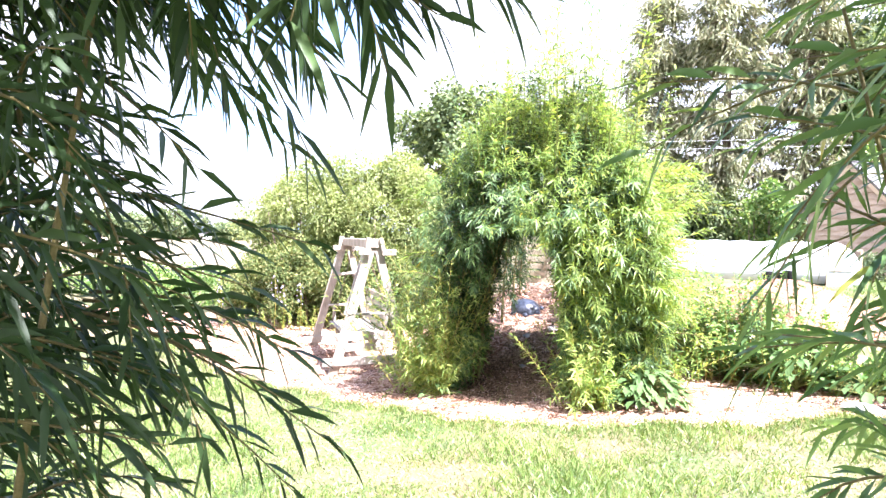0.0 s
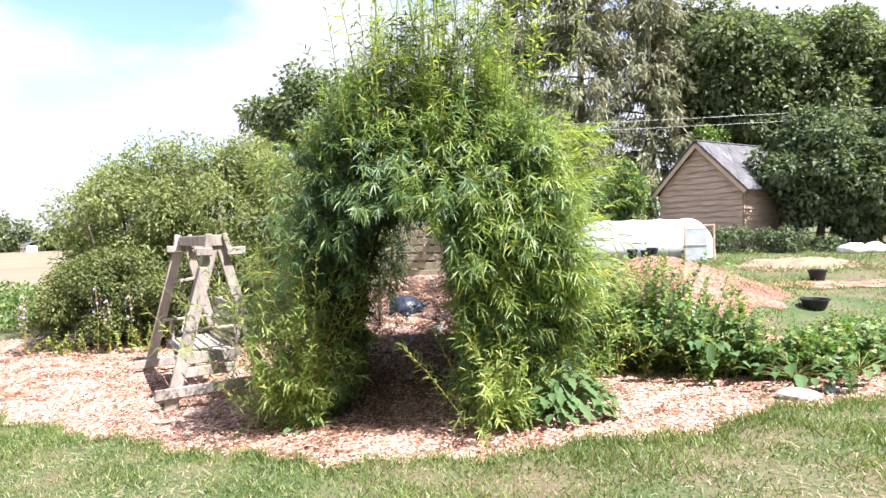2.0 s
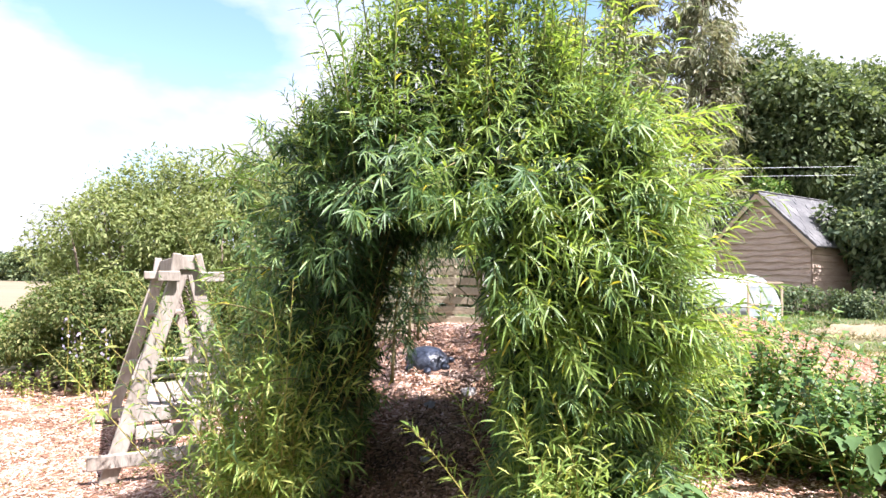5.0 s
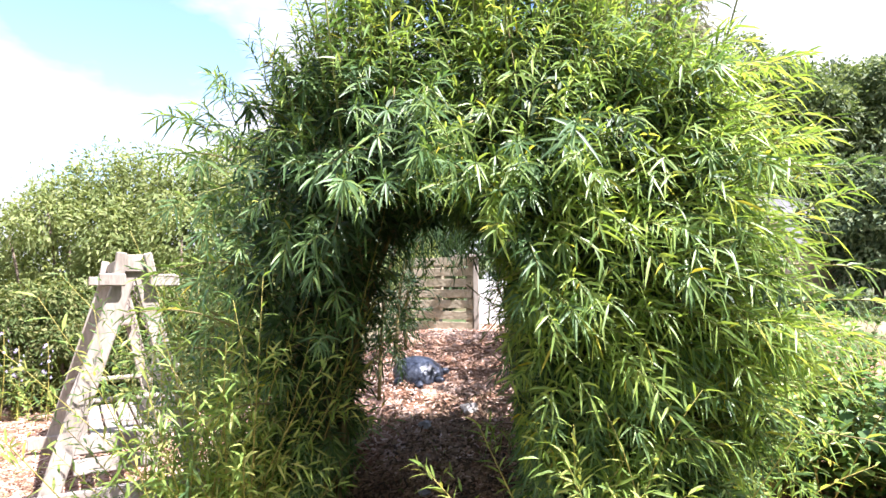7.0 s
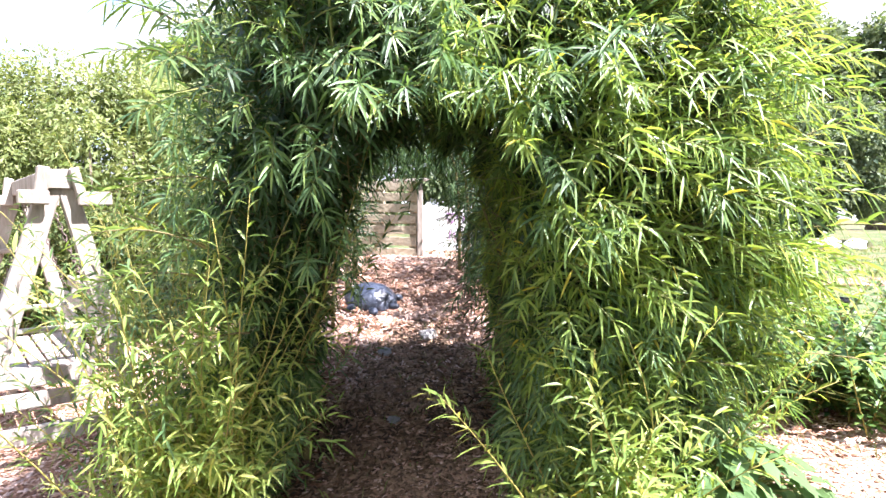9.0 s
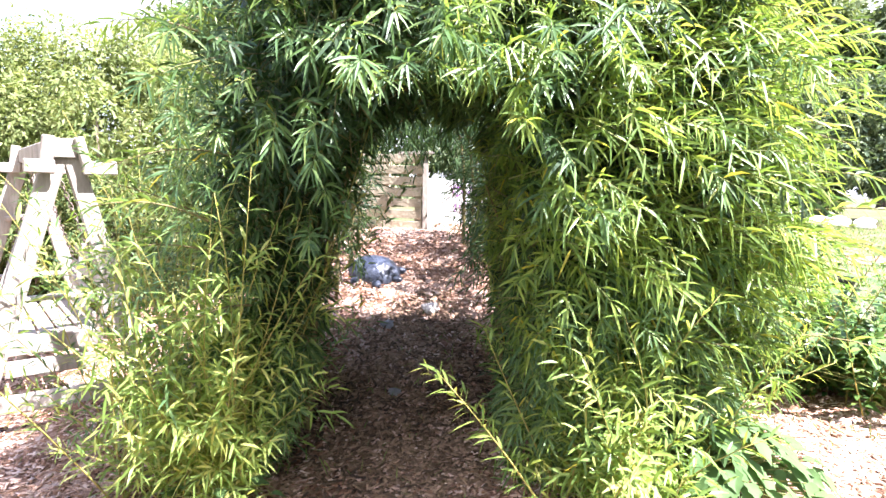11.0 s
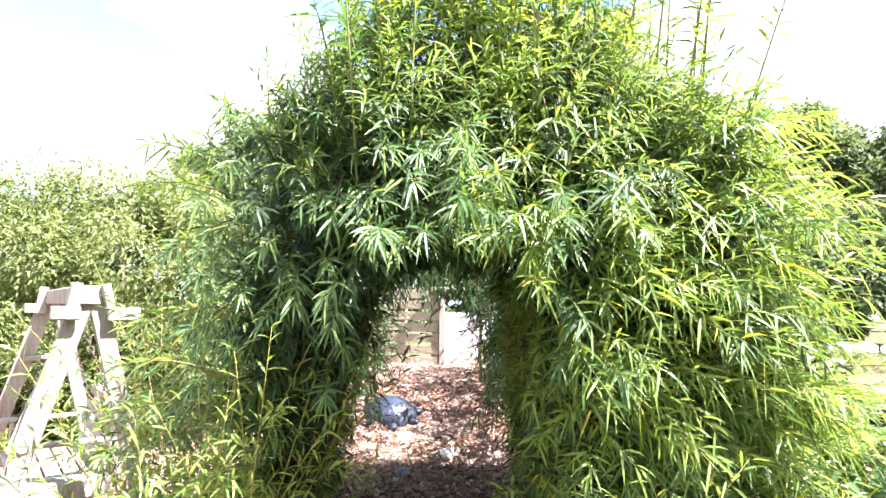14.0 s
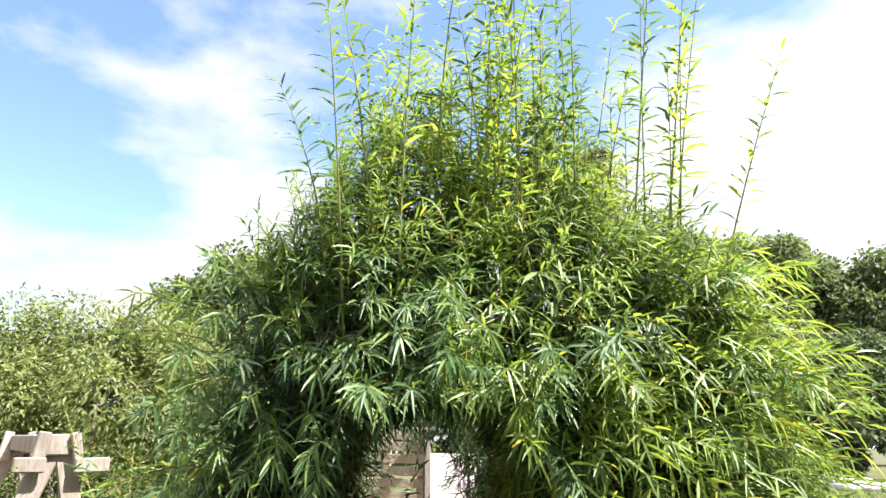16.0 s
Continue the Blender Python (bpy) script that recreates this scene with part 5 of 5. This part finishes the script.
for px_, py_, pr, ph_ in ((4.85, 12.6, 0.15, 0.42), (5.2, 12.5, 0.14, 0.4), (5.42, 12.65, 0.16, 0.44)):
    tagged(plant_pot(px_, py_, pr, ph_), "tall black plastic plant pot by the polytunnel", "plant pot", group="pots by the polytunnel")
tagged(plant_pot(8.1, 8.9, 0.2, 0.24), "black plastic tub standing on the grass", "tub")
trug = tagged(plant_pot(6.4, 5.5, 0.24, 0.17), "wide shallow black rubber trug beside the chip heap", "trug")
for k, (bx, by) in enumerate(((11.6, 14.0), (12.25, 14.1), (12.9, 13.9))):
    bm = bmesh.new()
    bmesh.ops.create_icosphere(bm, subdivisions=3, radius=1.0)
    for v in bm.verts:
        v.co = v.co * (1 + 0.25 * noise.noise(v.co * 1.8 + Vector((k * 3.0, 0, 0))))
        v.co.z = max(v.co.z, -0.6)
    bmesh.ops.scale(bm, vec=(0.42, 0.26, 0.2), verts=bm.verts[:])
    ob = part("sack", bm, SACK, None, smooth=True)
    ob.matrix_basis = pose(bx, by, gz(bx, by) + 0.1, 0, 0, 15 * k)
    tagged(ob, "full white plastic sack lying on the grass", "sack", group="white sacks")

# chip heap, straw heap and track
heap_keep = lambda x, y: ((x - 4.1) / 2.35) ** 2 + ((y - 6.9) / 2.2) ** 2 + 0.12 * np.sin(5 * x) * np.sin(4 * y) < 1
heap = tagged(sheet("chip_heap", np.arange(1.6, 6.8, 0.08), np.arange(4.5, 9.4, 0.08), REDCHIP, 0.012, heap_keep), "heap of fresh reddish wood chips", "wood chip heap", kind="structure")
straw = tagged(sheet("straw_heap", np.arange(7.4, 10.6, 0.1), np.arange(10.6, 12.8, 0.1), STRAW, 0.0, lambda x, y: ((x - 9.0) / 1.5) ** 2 + ((y - 11.7) / 1.0) ** 2 < 1, fn=lambda x, y: ground_z(x, y) + 0.15 * np.clip(1 - ((x - 9.0) / 1.5) ** 2 - ((y - 11.7) / 1.0) ** 2, -0.1, 1) * (1 + 0.5 * np.sin(3.1 * x + 2) * np.sin(4.3 * y)) + 0.035 * np.sin(9 * x + 2 * np.sin(5 * y)) * np.sin(11 * y) + 0.02 * np.sin(23 * x) * np.sin(19 * y)), "low heap of dry straw and cuttings", "straw heap", kind="structure")
track = tagged(sheet("track", np.arange(6.4, 16, 0.15), np.arange(7.2, 9.6, 0.1), CHIPBED, 0.015, lambda x, y: np.abs(y - 8.3 - 0.05 * (x - 8) + 0.12 * np.sin(1.3 * x)) < 0.5), "bare trodden track across the grass", "track", kind="structure")


def cable(x0, y0, z0, x1, y1, z1, sag):
    u = np.linspace(0, 1, 30)
    pts = np.stack([x0 + (x1 - x0) * u, y0 + (y1 - y0) * u, z0 + (z1 - z0) * u - sag * 4 * u * (1 - u)], -1)
    ob = mesh_np("overhead_cable", *tube_arrays(pts[None], 0.008, 5), CABLE, smooth=True)
    return tagged(ob, "thin pale overhead cable strung across the garden", "cable", group="overhead cables")


cable(-30, 19.3, 6.3, 24, 19.6, 6.1, 0.5)
cable(-30, 19.3, 6.0, 24, 19.6, 5.8, 0.5)

# ---- plants by the path ----


def leafy_bed(name, label, rows, leaf, size, wide, per, shape="oval"):
    """Upright leafy weeds: stalks with leaves all along."""
    root = tagged(empty(name, rows[0][0], rows[0][1], 0), label, "weeds")
    root.location = (0, 0, 0)
    ch = []
    for x0, y0, rx, ry, h, c in rows:
        x, y = RNG.normal(x0, rx * 0.55, c), RNG.normal(y0, ry * 0.55, c)
        p = np.stack([x, y, ground_z(x, y) - 0.02], -1)
        d = unit(np.stack([RNG.normal(0, 0.2, c), RNG.normal(-0.08, 0.2, c), np.ones(c)], -1))
        ln = RNG.uniform(0.55, 1.05, c) * h
        bend = np.stack([RNG.normal(0, 0.08, c), RNG.normal(0, 0.08, c), -RNG.uniform(0, 0.08, c)], -1)
        for row in shoot_points(p, d, ln, bend, 5):
            mesh_np("stalk", *tube_arrays(row[None], np.linspace(0.006, 0.002, 5)[None], 4), YOUNG_ROD, root)
        ch.append(shoot_leaves(p, d, ln, bend, per, size, size * wide, first=0.1, spread=1.5, droop=0.35, shape=shape))
    mesh_np("foliage", *join(ch), leaf, root)["kind"] = "stuff"
    return root


leafy_bed("weed_bed", "lush bright green weeds growing beside the path", [(1.89, 0.71, 0.39, 0.52, 1.17, 75), (2.44, 0.81, 0.43, 0.51, 1.27, 95), (2.84, 0.55, 0.4, 0.57, 0.8, 85), (1.92, 1.99, 0.56, 0.46, 1.3, 50)], WEED_LEAF, 0.09, 0.48, 52)
leafy_bed("weed_bed", "low green weeds between path and chip heap", [(3.23, 0.08, 0.39, 0.39, 0.48, 60), (3.59, -0.22, 0.37, 0.37, 0.41, 60), (4.03, 0.06, 0.37, 0.45, 0.45, 60), (3.35, 3.24, 0.79, 0.49, 0.59, 60), (4.38, 0.47, 0.44, 0.52, 0.44, 50)], WEED_LEAF, 0.08, 0.5, 38)
leafy_bed("weed_bed", "yellowing low weeds along the hedge's foot", [(-5.6, 3.2, 0.7, 0.25, 0.5, 16), (-4.6, 3.35, 0.7, 0.25, 0.55, 16), (-3.9, 3.4, 0.7, 0.25, 0.4, 12)], WILLOW_YOUNG, 0.06, 0.5, 22)


def broad_plant(x, y, r, h, n, size, label):
    root = tagged(empty("broad_leaved_plant", x, y, gz(x, y)), label, "plant")
    a = RNG.uniform(0, 6.28, n)
    k = np.sqrt(RNG.random(n)) * r
    tip = np.stack([k * np.cos(a), k * np.sin(a), h * (1.05 - 0.6 * (k / r) ** 2) * RNG.uniform(0.6, 1.1, n)], -1)
    stalks = []
    for t in tip:
        u = np.linspace(0, 1, 5)[:, None]
        pts = t * u * np.array([1, 1, 0]) * u + np.array([0, 0, 1]) * t[2] * u ** 0.7
        stalks.append(mesh_np("leaf_stalk", *tube_arrays(pts[None], np.linspace(0.006, 0.003, 5)[None], 5), GREEN_ROD, root))
    way = unit(np.stack([np.cos(a), np.sin(a), RNG.normal(-0.05, 0.25, n)], -1) + RNG.normal(0, 0.25, (n, 3)))
    up = unit(np.array([0, 0, 1.0]) + RNG.normal(0, 0.3, (n, 3)))
    s = size * RNG.uniform(0.65, 1.2, n)
    for i in range(n):
        mesh_np("leaf", *leaf_arrays(tip[i:i + 1], way[i:i + 1], up[i:i + 1], s[i:i + 1], s[i:i + 1] * 0.66, fold=0.22, droop=0.5, shape="broad"), SQUASH_LEAF, stalks[i])
    return root


broad_plant(1.36, -1.0, 0.40, 0.36, 250, 0.10, "grey-green broad-leaved plant at the arch's foot")
broad_plant(-0.63, -0.87, 0.20, 0.18, 22, 0.078, "small pale-leaved plant among the willow shoots")
broad_plant(2.86, -0.03, 0.40, 0.44, 44, 0.136, "sprawling squash plant with broad green leaves")
broad_plant(3.35, -0.50, 0.38, 0.25, 36, 0.123, "sprawling squash plant with broad green leaves")
broad_plant(2.56, 0.30, 0.29, 0.67, 26, 0.125, "tall broad-leaved plant among the weeds")
broad_plant(3.82, -0.56, 0.33, 0.22, 28, 0.110, "sprawling squash plant with broad green leaves")


def mallow(x, y, h):
    """A tall stalk with mauve flowers."""
    root = tagged(empty("flower_stalk", x, y, gz(x, y)), "tall stalk with pale mauve flowers by the hedge", "flower")
    n = 11
    pts = np.stack([0.03 * np.sin(np.linspace(0, 3, 7)), np.zeros(7), np.linspace(-0.03, h, 7)], -1)
    mesh_np("stalk", *tube_arrays(pts[None], np.linspace(0.007, 0.003, 7)[None], 5), YOUNG_ROD, root)
    for k in range(n):
        z = h * (0.55 + 0.45 * k / n)
        a0 = k * 2.4
        c = np.array([0.05 * math.cos(a0), 0.05 * math.sin(a0), z])
        a = np.arange(5) * 1.257 + a0
        out = np.array([math.cos(a0), math.sin(a0), 0.2])
        s1 = unit(np.cross(out, [0, 0, 1.0]))
        s2 = np.cross(s1, out)
        way = np.cos(a)[:, None] * s1 + np.sin(a)[:, None] * s2 + out * 0.35
        mesh_np("flower", *leaf_arrays(np.tile(c, (5, 1)), way, np.tile(out, (5, 1)), 0.024, 0.02, droop=0.0, shape="oval"), PETAL, root)
    lp = np.stack([np.zeros(14), np.zeros(14), np.linspace(0.08, h * 0.6, 14)], -1)
    a = np.arange(14) * 2.4
    mesh_np("foliage", *leaf_arrays(lp, np.stack([np.cos(a), np.sin(a), 0.3 + 0 * a], -1), np.tile([0, 0, 1.0], (14, 1)), 0.1, 0.06, shape="oval"), WEED_LEAF, root)


for mx_, my_, mh_ in ((-5.1, 3.25, 1.05), (-4.95, 3.3, 0.85), (-4.6, 3.3, 0.9), (-6.2, 3.15, 0.8), (-6.3, 3.3, 0.95)):
    mallow(mx_, my_, mh_)

# ---- grass and loose chips ----


def grass(n, box, h, wid, clump):
    x, y = RNG.uniform(box[0], box[2], n), RNG.uniform(box[1], box[3], n)
    den = 0.9 * np.sin(1.9 * x + 0.9 * np.sin(2.3 * y)) * np.sin(1.6 * y + 0.8 * np.sin(1.1 * x)) + 0.7 * np.sin(5.3 * x + 1.7 * np.sin(3.1 * y)) * np.sin(4.7 * y + 1.3 * np.sin(2.7 * x))
    ok = (RNG.random(n) < 0.45 + 0.4 * den + clump) & ~(is_chip(x, y - 0.03) & (RNG.random(n) > 0.04))
    x, y, den = x[ok], y[ok], den[ok]
    m = len(x)
    p = np.stack([x, y, ground_z(x, y) - 0.005], -1)
    way = unit(np.stack([RNG.normal(0, 0.45, m), RNG.normal(0, 0.45, m), np.ones(m)], -1))
    up = unit(RNG.normal(0, 1, (m, 3)) * np.array([1, 1, 0.2]))
    hh = h * RNG.uniform(0.4, 1.2, m) * np.clip(0.75 + 0.55 * den, 0.3, 1.8)
    return leaf_arrays(p, way, up, hh, wid, fold=0.15, droop=0.35, shape="blade")


edge_x = RNG.uniform(-8, 6, 9000)
edge_y = front_edge(edge_x) - np.abs(RNG.normal(0, 0.12, 9000)) + 0.04
edge_p = np.stack([edge_x, edge_y, ground_z(edge_x, edge_y) - 0.005], -1)
edge_way = unit(np.stack([RNG.normal(0, 0.4, 9000), RNG.normal(0.15, 0.4, 9000), np.ones(9000)], -1))
edge_up = unit(RNG.normal(0, 1, (9000, 3)) * np.array([1, 1, 0.2]))
edge_tuft = leaf_arrays(edge_p, edge_way, edge_up, RNG.uniform(0.06, 0.17, 9000), 0.0055, fold=0.15, droop=0.4, shape="blade")
lawn = join([grass(235000, (-6.5, -5.2, 6.5, 2.0), 0.115, 0.0068, 0.46), grass(60000, (-14, -9.5, 12, 3), 0.10, 0.008, 0.25), grass(52000, (4.5, 2, 16, 16), 0.16, 0.014, 0.2), edge_tuft])
tagged(mesh_np("grass", *lawn, GRASS), "short rough grass with green and dry blades", "grass", kind="stuff")


def dry_tufts(n, box, scale=1.0):
    x, y = RNG.uniform(box[0], box[2], n), RNG.uniform(box[1], box[3], n)
    den = np.sin(1.9 * x + 0.9 * np.sin(2.3 * y)) * np.sin(1.6 * y + 0.8 * np.sin(1.1 * x))
    ok = (RNG.random(n) < 0.25 - 0.6 * den) & ~is_chip(x, y)
    x, y = x[ok], y[ok]
    m = len(x)
    p = np.stack([x, y, ground_z(x, y)], -1)
    way = unit(np.stack([RNG.normal(0, 1.0, m), RNG.normal(0, 1.0, m), RNG.uniform(0.1, 0.9, m)], -1))
    up = unit(RNG.normal(0, 0.5, (m, 3)) + np.array([0, 0, 1.0]))
    return leaf_arrays(p, way, up, RNG.uniform(0.03, 0.09, m) * scale, 0.006 * scale, fold=0.15, droop=0.2, shape="blade")


tagged(mesh_np("dry_grass", *join([dry_tufts(110000, (-6.5, -5.2, 6.5, 2.0)), dry_tufts(9000, (7.2, 10.4, 10.8, 13.0), 3.0)]), DRYGRASS), "dry straw-coloured blades lying in the turf", "grass", kind="stuff")


def chips(n, box, size, mat, pick, lift=0.012, dens=None):
    x, y = RNG.uniform(box[0], box[2], n), RNG.uniform(box[1], box[3], n)
    ok = pick(x, y)
    x, y = x[ok], y[ok]
    m = len(x)
    a = RNG.uniform(0, 6.28, m)
    e = 0.05
    gxn, gyn = (ground_z(x + e, y) - ground_z(x - e, y)) / (2 * e), (ground_z(x, y + e) - ground_z(x, y - e)) / (2 * e)
    nrm = unit(np.stack([-gxn, -gyn, np.ones(m)], -1) + RNG.normal(0, 0.22, (m, 3)))
    d = unit(np.cross(nrm, np.stack([np.cos(a), np.sin(a), 0 * a], -1)))
    s = np.cross(nrm, d)
    L, Wd, T = size * RNG.uniform(0.45, 1.5, m), size * RNG.uniform(0.14, 0.42, m), size * RNG.uniform(0.05, 0.14, m)
    c = np.stack([x, y, ground_z(x, y) + lift + RNG.uniform(0, 0.008, m)], -1)
    v = []
    for k, sc in ((-1, 1.0), (1, 0.86)):
        for i, j in ((-1, -1), (1, -1), (1, 1), (-1, 1)):
            tap = np.where(i > 0, RNG.uniform(0.45, 1, m), 1.0)
            v.append(c + d * (L * 0.5 * i * sc)[:, None] + s * (Wd * 0.5 * j * sc * tap)[:, None] + nrm * (T * 0.5 * k)[:, None])
    v = np.stack(v, 1)
    f = np.array([(4, 5, 6, 7), (0, 1, 5, 4), (1, 2, 6, 5), (2, 3, 7, 6), (3, 0, 4, 7)])
    loops = (np.arange(m)[:, None] * 8 + f.ravel()).ravel()
    return v.reshape(-1, 3), loops, np.full(m * 5, 4)


tagged(mesh_np("wood_chips", *chips(76000, (-4.5, -2.5, 4.8, 4.5), 0.045, CHIP, is_chip), CHIP), "loose pale wood chips strewn over the path", "wood chips", kind="stuff")
tagged(mesh_np("wood_chips", *chips(16000, (-12, -1.0, -4.3, 5.0), 0.06, CHIP, is_chip), CHIP), "loose pale wood chips strewn over the path", "wood chips", kind="stuff")
tagged(mesh_np("wood_chips", *chips(20000, (1.6, 4.5, 6.8, 9.4), 0.062, REDCHIP, heap_keep, 0.014), REDCHIP), "fresh reddish wood chips on the heap", "wood chips", kind="stuff")


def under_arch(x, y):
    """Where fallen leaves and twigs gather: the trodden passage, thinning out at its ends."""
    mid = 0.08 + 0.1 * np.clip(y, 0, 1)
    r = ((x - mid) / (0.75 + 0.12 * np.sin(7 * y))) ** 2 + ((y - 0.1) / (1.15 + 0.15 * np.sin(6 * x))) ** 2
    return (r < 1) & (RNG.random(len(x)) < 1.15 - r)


# the litter's dark colour also stands in for the arch's shade here
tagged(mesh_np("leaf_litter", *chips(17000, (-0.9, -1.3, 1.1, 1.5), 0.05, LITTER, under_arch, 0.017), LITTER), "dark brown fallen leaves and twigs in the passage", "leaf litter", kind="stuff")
